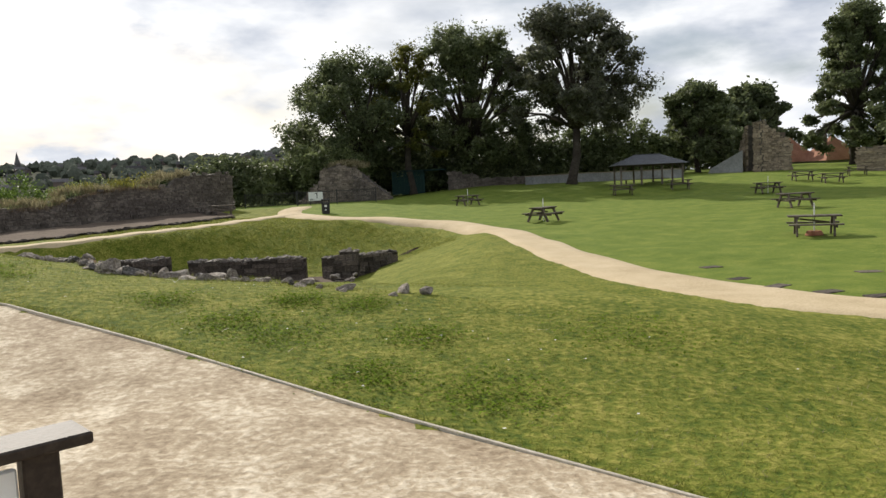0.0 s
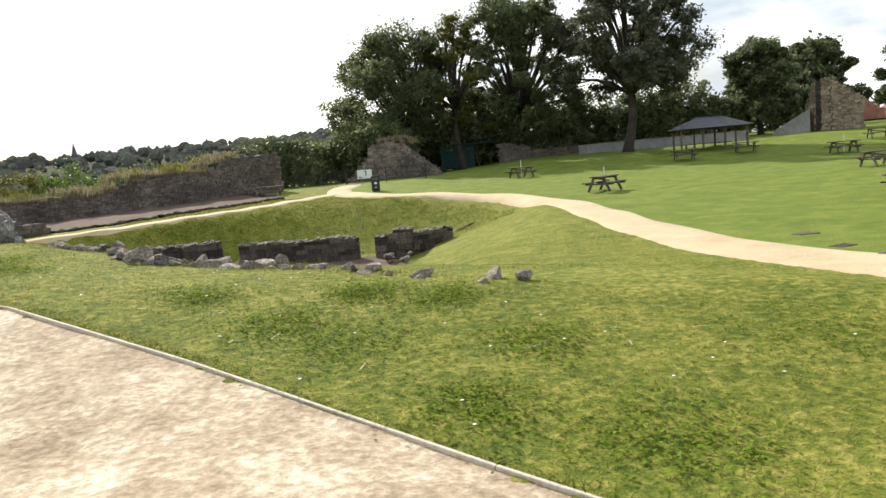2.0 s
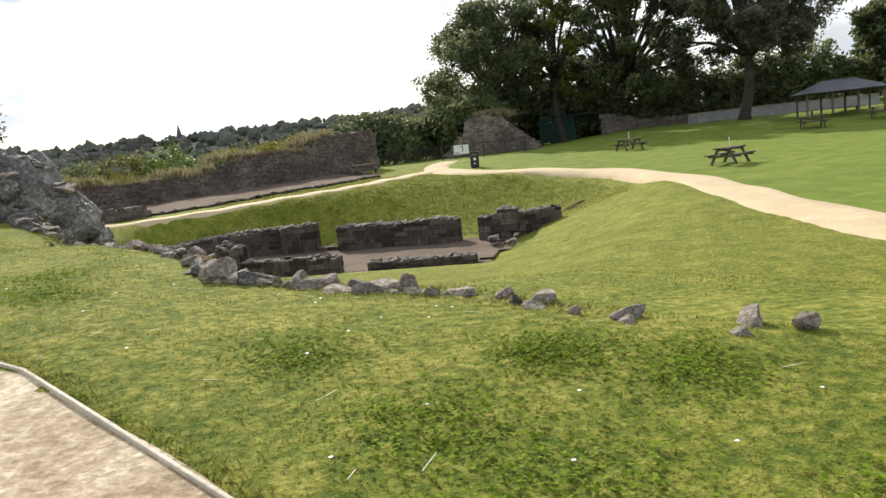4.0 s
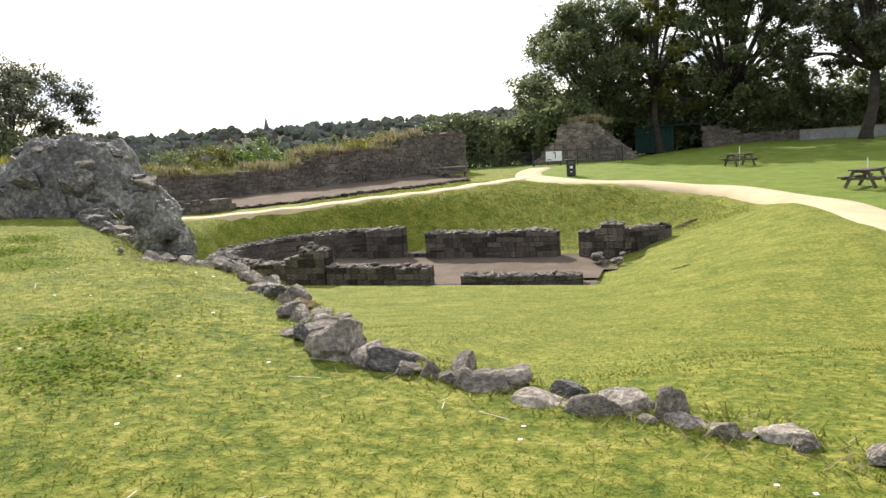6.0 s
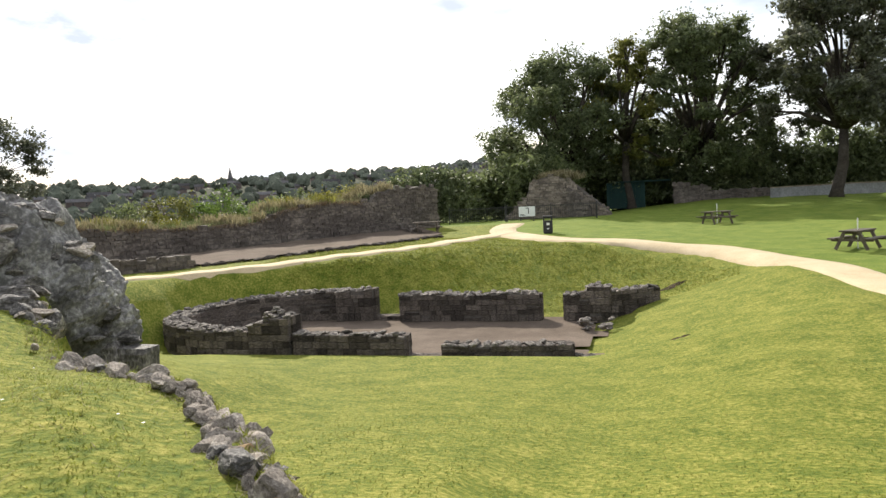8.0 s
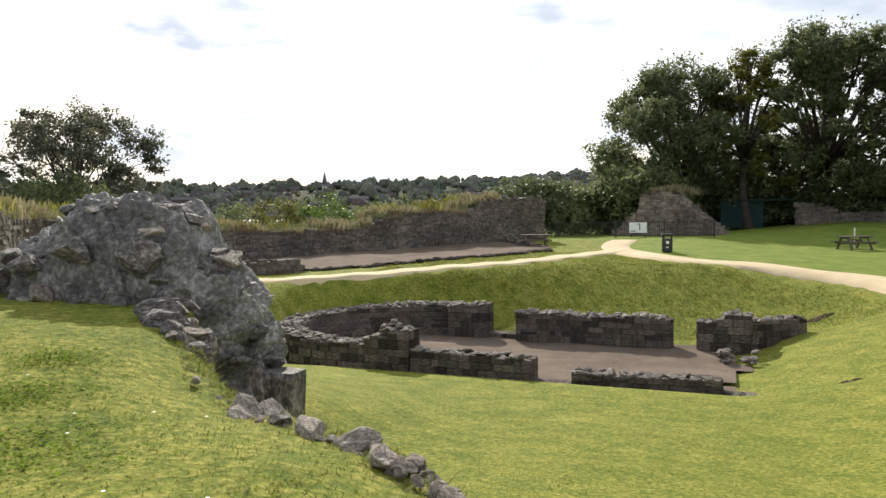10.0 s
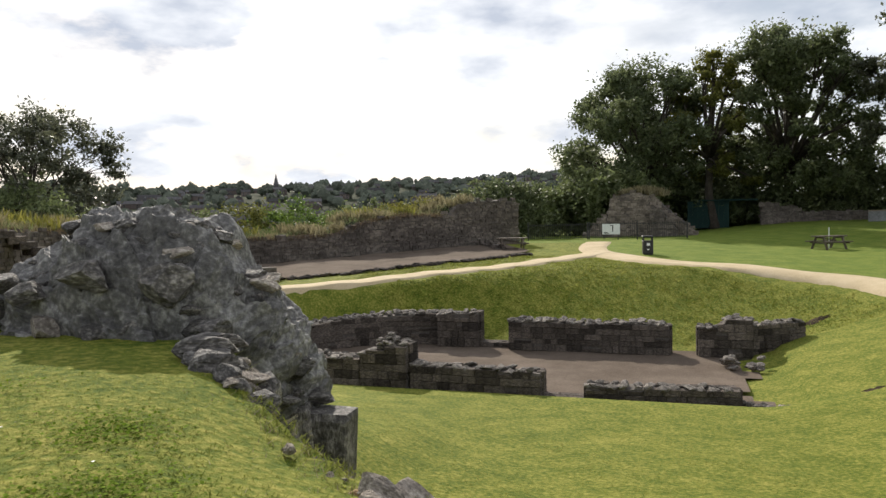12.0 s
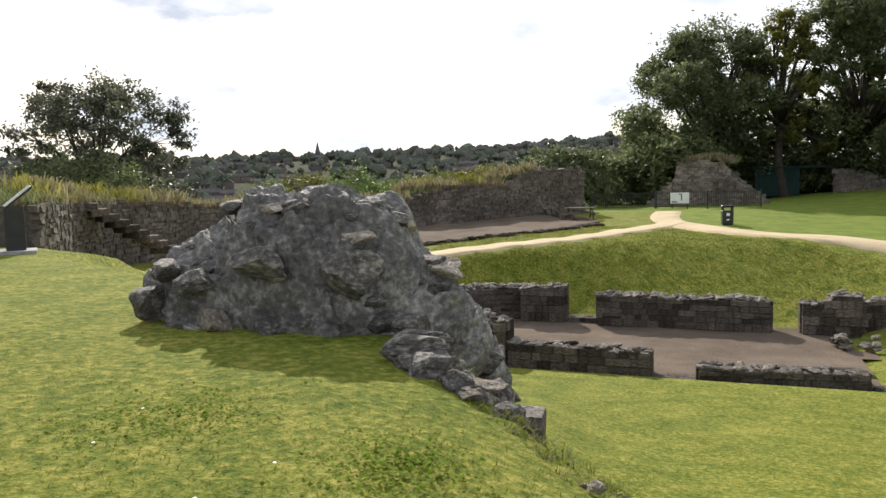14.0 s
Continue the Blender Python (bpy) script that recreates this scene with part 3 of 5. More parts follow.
masonry("door_sill", "low worn stone door sill between pier and wall", [(-13.42, 37.6), (-12.34, 37.6)], F, lambda t: F + 0.2, 0.6, 15, caps=False)
masonry("apse_wall", "curved dark sandstone apse wall topped with loose rubble", [(-14.9, 37.9), (-16.6, 37.6), (-18.2, 36.7), (-19.25, 35.3), (-19.5, 33.9), (-19.1, 32.5), (-18.0, 31.4), (-16.6, 30.8), (-15.0, 30.6)], F, lambda t: F + 1.15 - 0.25 * smooth(t * 1.6) - 0.08 * smooth((t - 0.6) * 3), 0.9, 16)
masonry("chapel_pier", "square sandstone stump heaped with loose rubble", [(-15.0, 30.55), (-13.6, 30.5)], F, lambda t: F + 1.02 + 0.28 * t, 0.95, 17, course=0.3)
masonry("chapel_wall", "low dark front wall stump of the ruined chapel", [(-13.55, 30.5), (-11.6, 30.4), (-9.95, 30.35)], F, lambda t: F + 0.74 - 0.04 * t, 0.7, 18)
masonry("chapel_wall", "knee-high front wall of loose dark rubble", [(-8.85, 30.2), (-7, 30.35), (-5.2, 30.6)], F, lambda t: F + 0.46 - 0.05 * t, 0.7, 19)
masonry("door_sill", "low stone sill in the front doorway", [(-9.93, 30.3), (-8.87, 30.25)], F, lambda t: F + 0.12, 0.5, 20, caps=False)
rubble = thing("rubble_heap", -4.75, 35.0, F, label="small heap of fallen wall stones on the gravel", category="rubble")
rnd = random.Random(5)
for k in range(16):
    piece(rnd.choice(FLAT_C), rubble, rnd.uniform(-0.55, 0.55), rnd.uniform(-0.4, 0.4), 0.1 + 0.12 * (k % 3), rnd.uniform(0.3, 0.5), rnd.uniform(0.25, 0.4), rnd.uniform(0.14, 0.22), rnd.uniform(-15, 15), rnd.uniform(-15, 15), rnd.uniform(0, 360))
rubble = thing("rubble_heap", -14.2, 30.5, F + 1.2, label="rounded heap of loose stones on the pier stump", category="rubble")
for k in range(26):
    q, a = rnd.uniform(0, 0.55), rnd.uniform(0, 6.28)
    piece(rnd.choice(FLAT_C), rubble, q * math.cos(a), q * math.sin(a) * 0.7, 0.28 - 0.45 * q + rnd.uniform(-0.03, 0.03), rnd.uniform(0.25, 0.42), rnd.uniform(0.22, 0.34), rnd.uniform(0.1, 0.18), rnd.uniform(-25, 25), rnd.uniform(-25, 25), rnd.uniform(0, 360))
rubble = thing("rubble_heap", -4.6, 30.4, F, label="few low foundation stones beside the front wall", category="rubble")
for k in range(9):
    piece(rnd.choice(FLAT_C), rubble, -0.5 + k * 0.14, rnd.uniform(-0.2, 0.2) - k * 0.02, 0.06, rnd.uniform(0.25, 0.42), rnd.uniform(0.25, 0.4), rnd.uniform(0.12, 0.2), rnd.uniform(-10, 10), rnd.uniform(-10, 10), rnd.uniform(0, 360))

# ---- the row of stones along the terrace edge ----
row = along(STONE_ROW, 0.08)
row_thing = thing("retaining_wall", 0, 0, 0, label="broken rubble retaining wall of pale grey stones edging the terrace", category="rubble wall")
rnd = random.Random(21)
s, k = 0.0, 0
cum = np.concatenate([[0], np.cumsum(np.linalg.norm(np.diff(row, axis=0), axis=1))])
while s < cum[-1] - 0.9:
    x, y = np.interp(s, cum, row[:, 0]), np.interp(s, cum, row[:, 1])
    x2, y2 = np.interp(s + 0.2, cum, row[:, 0]), np.interp(s + 0.2, cum, row[:, 1])
    ang = math.degrees(math.atan2(y2 - y, x2 - x))
    full = float(smooth((-1.2 - x) / 0.9)) * (1 - 0.6 * float(smooth((-8.0 - x) / 0.6)) * float(smooth((x + 9.6) / 0.4)))
    # the far right end is only stray stones in the turf
    if rnd.random() < (0.2 + 0.72 * full) * (0.35 if -9.8 < x < -8.6 else 0.25 if x > 0.2 else 1):
        size = rnd.choice((0.08, 0.1, 0.12, 0.15, 0.19, 0.24)) * (0.8 + 0.25 * full) * (0.6 if x > 0.3 else 0.5 if -9.5 < x < -8.2 else 1)
        nrm = Vector((-(y2 - y), x2 - x, 0)).normalized()
        if nrm.y < 0:
            nrm = -nrm
        for tier in range(1 + int(full * 2.6)):
            o = -0.1 + 0.13 * tier + rnd.uniform(-0.05, 0.05)
            zz = height(x - nrm.x * 0.3, y - nrm.y * 0.3) - 0.03 + 0.01 * full - 0.12 * max(0, tier - 0.4) + rnd.uniform(-0.03, 0.04)
            m = rnd.choice(ROCK_O) if rnd.random() < 0.06 and x < -3 else rnd.choice(ROCK_R if rnd.random() < 0.85 else ROCK_D)
            piece(m, row_thing, x + nrm.x * o, y + nrm.y * o, zz, size * rnd.uniform(1.0, 1.8), size * rnd.uniform(0.8, 1.2), size * rnd.uniform(0.6, 0.95), rnd.uniform(-18, 18), rnd.uniform(-18, 18), ang + rnd.uniform(-50, 50))
    s += rnd.uniform(0.06, 0.12)
for x, y, sx, sy, sz in ((-4.38, 11.38, 0.42, 0.27, 0.13), (-4.08, 11.12, 0.38, 0.3, 0.29), (-2.65, 10.78, 0.32, 0.22, 0.15), (-2.45, 10.7, 0.15, 0.15, 0.2), (-3.4, 11.05, 0.24, 0.18, 0.16), (-3.15, 10.98, 0.34, 0.2, 0.13), (-1.5, 10.3, 0.27, 0.2, 0.13), (-1.75, 10.45, 0.2, 0.16, 0.1), (-1.0, 9.9, 0.28, 0.18, 0.1), (-0.38, 9.78, 0.26, 0.18, 0.15), (-0.14, 9.68, 0.2, 0.14, 0.12)):
    piece(rnd.choice(ROCK_R), row_thing, x, y, height(x, y) + sz * 0.16, sx, sy, sz, rnd.uniform(-8, 8), rnd.uniform(-8, 8), rnd.uniform(0, 90))


# ---- the mass of wall core on the terrace ----
HUMPS = [(-12.1, 18.15, 1.15, 1.22, 0.98, 1.68), (-12.55, 18.0, 1.2, 1.3, 0.95, 1.25), (-11.25, 18.35, 0.6, 0.8, 0.85, 1.65), (-10.95, 18.35, 0.2, 0.66, 0.75, 1.3), (-10.7, 18.25, -0.2, 0.5, 0.62, 0.95), (-13.15, 17.75, 1.35, 0.68, 0.62, 0.75)]


def hump_gap(p):
    """Below nought inside the joined humps."""
    total = 0.0
    for cx, cy, cz, ax, ay, az in HUMPS:
        q = (abs((p.x - cx) / ax) ** 2.5 + abs((p.y - cy) / ay) ** 2.5 + abs((p.z - cz) / az) ** 2.5) ** 0.4 - 1
        total += math.exp(-14 * q)
    return -math.log(max(total, 1e-12)) / 14


def wall_core(n):
    heart = Vector((-11.75, 18.2, 0.5))
    verts, faces_ = [], []
    rows_n = n // 2
    for j in range(rows_n + 1):
        phi = -0.3 * math.pi + 0.8 * math.pi * j / rows_n
        for i in range(n):
            th = 2 * math.pi * i / n
            d = Vector((math.cos(th) * math.cos(phi), math.sin(th) * math.cos(phi), math.sin(phi)))
            lo, hi = 0.1, 3.4
            for _ in range(13):
                mid = (lo + hi) / 2
                if hump_gap(heart + d * mid) < 0:
                    lo = mid
                else:
                    hi = mid
            p = heart + d * lo
            q = p * 1.0
            k = 0.12 * noise.noise(q * 1.1) + 0.06 * noise.noise(q * 2.6) + 0.07
            for scale, tilt, step in ((1.3, 0.16, 0.13), (2.7, 0.06, 0.08), (5.5, 0.015, 0.035)):
                bed = Vector((q.x * scale, q.y * scale, q.z * scale * 1.35 + 0.3 * q.x + scale))
                dist, place = noise.voronoi(bed)
                seed_at = Vector(place[0])
                rim = min(1.0, (dist[1] - dist[0]) * 4)
                k += tilt / scale * noise.cell_vector(seed_at * 7.7).dot(bed - seed_at) + step * (noise.cell(seed_at * 5.1) - 0.6) * rim - 0.4 * step * (1 - rim)
            k += 0.02 * noise.noise(q * 9.0) + 0.012 * noise.noise(q * 21.0)
            verts.append(p + d * k)
    for j in range(rows_n):
        for i in range(n):
            a, b = j * n + i, j * n + (i + 1) % n
            faces_.append((a, b, b + n, a + n))
    return verts, faces_


mass = thing("ruined_wall_core", 0, 0, 0, label="massive weathered grey lump of rubble wall core on the grass", category="ruin")
v, f = wall_core(420)
mesh_part("core", v, f, RUBBLE_CORE, mass)
rnd = random.Random(31)
for k in range(230):
    cx, cy, cz, ax, ay, az = HUMPS[rnd.choice((0, 0, 1, 1, 2, 3, 3, 4))]
    th, ph = rnd.uniform(math.pi, 2.1 * math.pi), rnd.uniform(-0.15, 1.2)
    u = Vector((math.cos(th) * math.cos(ph), math.sin(th) * math.cos(ph), math.sin(ph)))
    reach = 0.92 * (abs(u.x) ** 2.5 + abs(u.y) ** 2.5 + abs(u.z) ** 2.5) ** -0.4
    x, y, z = cx + ax * u.x * reach, cy + ay * u.y * reach, cz + az * u.z * reach
    if hump_gap(Vector((x, y, z))) < -0.14:
        continue
    size = rnd.choice((0.14, 0.18, 0.22, 0.28, 0.36, 0.46))
    piece(rnd.choice(ROCK_R if k % 4 == 0 else ROCK_D), mass, x, y, z, size * rnd.uniform(1.1, 1.7), size * rnd.uniform(0.8, 1.1), size * rnd.uniform(0.4, 0.7), rnd.uniform(-15, 15), rnd.uniform(-15, 15), rnd.uniform(-40, 40))
for x, y, z, sx, sy, sz, rz in ((-12.2, 17.15, 2.15, 0.85, 0.5, 0.42, 4), (-13.5, 17.3, 1.72, 0.45, 0.45, 0.42, 0), (-13.35, 17.35, 2.05, 0.4, 0.36, 0.3, 20), (-11.35, 17.35, 2.05, 0.6, 0.5, 0.55, 40), (-12.9, 17.15, 1.95, 0.5, 0.4, 0.3, 0), (-12.95, 17.9, 2.6, 0.4, 0.35, 0.2, 15), (-11.5, 18.0, 2.55, 0.4, 0.3, 0.25, 50), (-10.75, 17.25, 1.62, 0.42, 0.4, 0.3, 0), (-10.5, 16.75, 1.55, 0.6, 0.4, 0.28, 30), (-10.3, 16.55, 1.42, 0.5, 0.42, 0.4, 60), (-9.95, 16.3, 1.2, 0.45, 0.4, 0.6, 20)):
    piece(rnd.choice(ROCK_D), mass, x, y - 0.02, z, sx, sy * 1.2, sz * 0.9, rnd.uniform(-8, 8), rnd.uniform(-8, 8), rz)


for x, y, z, sx, sy, sz, rz in ((-10.15, 18.35, 0.2, 0.46, 0.44, 0.8, 8), (-10.5, 18.2, 0.3, 0.42, 0.4, 0.8, 20), (-10.55, 16.98, 1.56, 0.58, 0.42, 0.2, 30), (-10.4, 16.62, 1.46, 0.62, 0.44, 0.26, 40), (-10.12, 16.4, 1.34, 0.5, 0.4, 0.3, 15), (-9.85, 16.55, 1.18, 0.36, 0.34, 0.44, 25), (-9.7, 16.25, 1.2, 0.4, 0.3, 0.26, 40)):
    piece(rnd.choice(BLOCK_D if z < 0.9 else ROCK_D), mass, x, y, z, sx, sy, sz, rnd.uniform(-6, 6), rnd.uniform(-6, 6), rz)


# ---- trees and shrubs ----
def leaf_cloud(rng, centres, spread, per, size, flat=0.75):
    n = len(centres) * per
    c = np.repeat(centres, per, axis=0) + rng.normal(0, 1, (n, 3)) * np.repeat(spread, per)[:, None] * np.array((1, 1, flat))
    face = rng.normal(0, 1, (n, 3)) + np.array((0, 0, 0.9))
    a = np.cross(face, rng.normal(0, 1, (n, 3)))
    a /= np.linalg.norm(a, axis=1)[:, None]
    b = np.cross(face, a)
    b /= np.linalg.norm(b, axis=1)[:, None]
    s = size * rng.uniform(0.6, 1.3, n)[:, None]
    return np.stack([c - a * s, c + b * s * 0.5, c + a * s, c - b * s * 0.5], 1)


def tree(name, label, x, y, top, lobes, leaf=0.3, clumps=60, per=45, mat=LEAF, trunk=0.4, fork=0.3, seed=1, stems=1, category="tree", lean=(0, 0), foot=None):
    """lobes: (dx, dy, dz, rx, ry, rz) of each mass of the crown over the foot of the tree."""
    rng = np.random.default_rng(seed)
    z = (height(x, y) if foot is None else foot) - 0.1
    t = thing(name, x, y, z, label=label, category=category)
    wood = []
    centres, spread = [], []
    for s in range(stems):
        foot = Vector((rng.normal(0, 0.35) * (stems > 1), rng.normal(0, 0.35) * (stems > 1), 0))
        mid = Vector((lean[0] + rng.normal(0, 0.3), lean[1] + rng.normal(0, 0.3), top * fork))
        wood.append(tube_arrays([foot, foot.lerp(mid, 0.12), foot.lerp(mid, 0.5) + Vector((rng.normal(0, 0.12), rng.normal(0, 0.12), 0)), mid], [trunk * 1.35, trunk, trunk * 0.85, trunk * 0.7], 9))
        for lx, ly, lz, rx, ry, rz in lobes[s::stems]:
            end = Vector((lx, ly, lz + rz * 0.35))
            bend = mid.lerp(end, 0.5) + Vector((rng.normal(0, 0.3), rng.normal(0, 0.3), rng.uniform(0, 0.5)))
            wood.append(tube_arrays([mid - Vector((0, 0, 0.2)), bend, end], [trunk * 0.5, trunk * 0.3, trunk * 0.08], 6))
            for k in range(4):
                d = Vector((rng.normal(), rng.normal(), rng.normal() * 0.7)).normalized()
                tip = Vector((lx + d.x * rx * 0.8, ly + d.y * ry * 0.8, lz + d.z * rz * 0.8))
                root = bend.lerp(end, rng.uniform(0, 0.8))
                wood.append(tube_arrays([root, root.lerp(tip, 0.5) + Vector((0, 0, rng.uniform(-0.1, 0.3))), tip], [trunk * 0.16, trunk * 0.1, trunk * 0.03], 5))
    for lx, ly, lz, rx, ry, rz in lobes:
        n = int(clumps * (rx * ry * rz) ** 0.5 / 8) + 5
        d = rng.normal(0, 1, (n, 3))
        d /= np.linalg.norm(d, axis=1)[:, None]
        d *= (rng.uniform(0.3, 1.25, n) ** 0.6)[:, None]
        centres.append(np.array((lx, ly, lz)) + d * np.array((rx, ry, rz)))
        spread.append(rng.uniform(0.13, 0.33, n) * (rx * ry * rz) ** (1 / 3))
    wv, wf = join_arrays(wood)
    mesh_part("trunk", wv, wf, BARK, t, smooth=True)
    quads("crown", leaf_cloud(rng, np.vstack(centres), np.concatenate(spread), per, leaf), mat, t)
    return t


def lobes_for(rng_seed, w, h, low, n, round_top=1.0):
    """Masses of a crown of that width between the heights low and h."""
    r = random.Random(rng_seed)
    out = []
    n *= 3
    for k in range(n):
        u = (k + 0.5) / n
        zc = low + (h - low) * (0.08 + 0.84 * u)
        reach = w / 2 * math.sqrt(max(0.12, 1 - ((u - 0.38) / 0.72) ** 2)) * round_top
        a = k * 2.4 + r.uniform(-0.4, 0.4)
        rad = reach * r.uniform(0.35, 0.98)
        s = w * r.uniform(0.07, 0.13)
        out.append((math.cos(a) * rad, math.sin(a) * rad, zc, s * 1.1, s * 1.1, s * r.uniform(0.6, 0.9)))
    out.append((0, 0, h - (h - low) * 0.12, w * 0.2, w * 0.2, (h - low) * 0.12))
    return out


tree("tree", "tall broad dark green deciduous tree behind the ruin", -9.67, 81.5, 15, lobes_for(3, 14.5, 15.0, 1.5, 12), 0.17, 78, 80, LEAF, 0.45, 0.22, 3)
tree("tree", "tall full green tree with olive upper crown", 2.34, 81, 18.2, lobes_for(5, 12.6, 16.2, 2.0, 14), 0.17, 78, 80, LEAF, 0.5, 0.25, 5)
tree("tree", "olive green tree standing between darker trees", -3.6, 79.4, 15.4, lobes_for(8, 7.4, 15.4, 3.0, 8), 0.15, 58, 75, LEAF_OLIVE, 0.4, 0.4, 8)
tree("tree", "tall dark reddish-green tree with a bare trunk", 11.43, 72, 18.0, lobes_for(12, 12.0, 16.2, 4.6, 12) + [(5.2, 0, 8.8, 2.4, 2.2, 1.2), (4.2, 0, 7.0, 1.8, 1.8, 1.0)], 0.17, 80, 80, LEAF_DARK, 0.45, 0.3, 12, lean=(0.4, 0))
tree("tree", "dense rounded dark green tree beside the pavilion", 27.0, 84, 10.5, lobes_for(14, 8.0, 9.6, 0.6, 10), 0.2, 110, 80, LEAF, 0.3, 0.3, 14)
tree("tree", "tall green tree behind the terrace wall", 42.73, 82, 17.4, lobes_for(17, 9.8, 17.2, 0.5, 14), 0.2, 105, 60, LEAF, 0.45, 0.35, 17, foot=2.0)
tree("tree", "tall dark green tree behind the terrace wall", 52.03, 82, 15.5, lobes_for(18, 12.5, 15.4, 1.0, 14), 0.2, 105, 60, LEAF, 0.45, 0.35, 18, foot=2.0)
tree("tree", "dark green tree seen behind the ruined tower", 46.05, 118, 15, lobes_for(19, 14, 13.5, 2, 9), 0.4, 80, 34, LEAF, 0.4, 0.3, 19)
tree("tree", "dark green tree seen behind the ruined tower", 38.11, 112, 13, lobes_for(20, 11, 12, 2, 8), 0.4, 80, 34, LEAF, 0.4, 0.3, 20)
tree("tree", "airy many-stemmed tree growing beyond the curtain wall", -38.6, 42.0, 8.4, lobes_for(23, 8.8, 8.4, 2.0, 10), 0.11, 85, 60, LEAF_DARK, 0.13, 0.35, 23, stems=4)


def shrub(label, x, y, w, d, h, seed, mat=LEAF_PALE, leaf=0.2, clumps=80, per=40, foot=None):
    r = random.Random(seed)
    lob = []
    n = max(3, int(w / 1.4))
    for k in range(n):
        u = (k + 0.5) / n - 0.5
        hh = h * r.uniform(0.65, 1.0) * (1 - 0.5 * abs(u))
        lob.append((u * w, r.uniform(-0.3, 0.3) * d, hh * 0.5, w / n * 0.8, d * 0.5, hh * 0.5))
    return tree("shrub", label, x, y, h, lob, leaf, clumps, per, mat, 0.06, 0.25, seed, stems=3, category="shrub", foot=foot)


shrub("large bushy shrub with pale backlit leaves by the fence", -13.49, 74, 9, 5, 6.8, 41, LEAF_PALE, 0.19, 120, 80)
shrub("dark undergrowth beneath the tall trees", 2.93, 82, 12, 3, 5.0, 42, LEAF, 0.2, 110, 70)
shrub("dark undergrowth beneath the tall trees", -4.58, 83, 12, 3, 5.5, 43, LEAF, 0.2, 110, 70)
shrub("dark undergrowth beneath the tall trees", 11.92, 83, 12, 3, 7.5, 44, LEAF, 0.2, 120, 70)
shrub("pale green shrub beyond the white wall", 19.9, 84, 11, 3, 8.0, 45, LEAF_PALE, 0.2, 120, 70)
shrub("dark green shrub behind the ruined tower", 32.32, 92, 9, 3, 7.0, 46, LEAF, 0.22, 110, 60)
shrub("dark hedge growing above the terrace wall", 44.04, 71.0, 8, 3, 4.0, 54, LEAF, 0.22, 110)
shrub("green bush growing beyond the curtain wall", -34.8, 38.0, 7, 3, 4.6, 47, LEAF_PALE, 0.11, 110, 60, foot=1.2)
shrub("small leafy bush growing beyond the curtain wall", -31.9, 46.3, 2.6, 2.2, 3.4, 57, LEAF_PALE, 0.09, 130, 60, foot=0.6)
shrub("dense yellowish bush growing beyond the curtain wall", -33.6, 53.8, 3.6, 2.6, 3.6, 48, LEAF_OLIVE, 0.1, 130, 60, foot=0.5)
shrub("low bush growing beyond the curtain wall", -36.0, 32.5, 7, 3, 2.2, 49, LEAF_OLIVE, 0.11, 90, 60, foot=1.8)
shrub("light green bush growing beyond the curtain wall", -30.3, 55.5, 4.8, 2.6, 3.9, 50, LEAF_FRESH, 0.11, 140, 70, foot=0.6)
shrub("yellowish bush growing beyond the curtain wall", -24.77, 63.0, 4.2, 2.2, 2.7, 51, LEAF_YELLOW, 0.1, 110, 60, foot=2.3)
shrub("yellow-green bush growing beyond the curtain wall", -28.8, 59.8, 4.4, 2.2, 3.3, 53, LEAF_PALE, 0.11, 110, 60, foot=1.0)
shrub("dark green bush beyond the end of the wall", -19.95, 70, 6, 3, 5.4, 52, LEAF, 0.18, 120, 70)


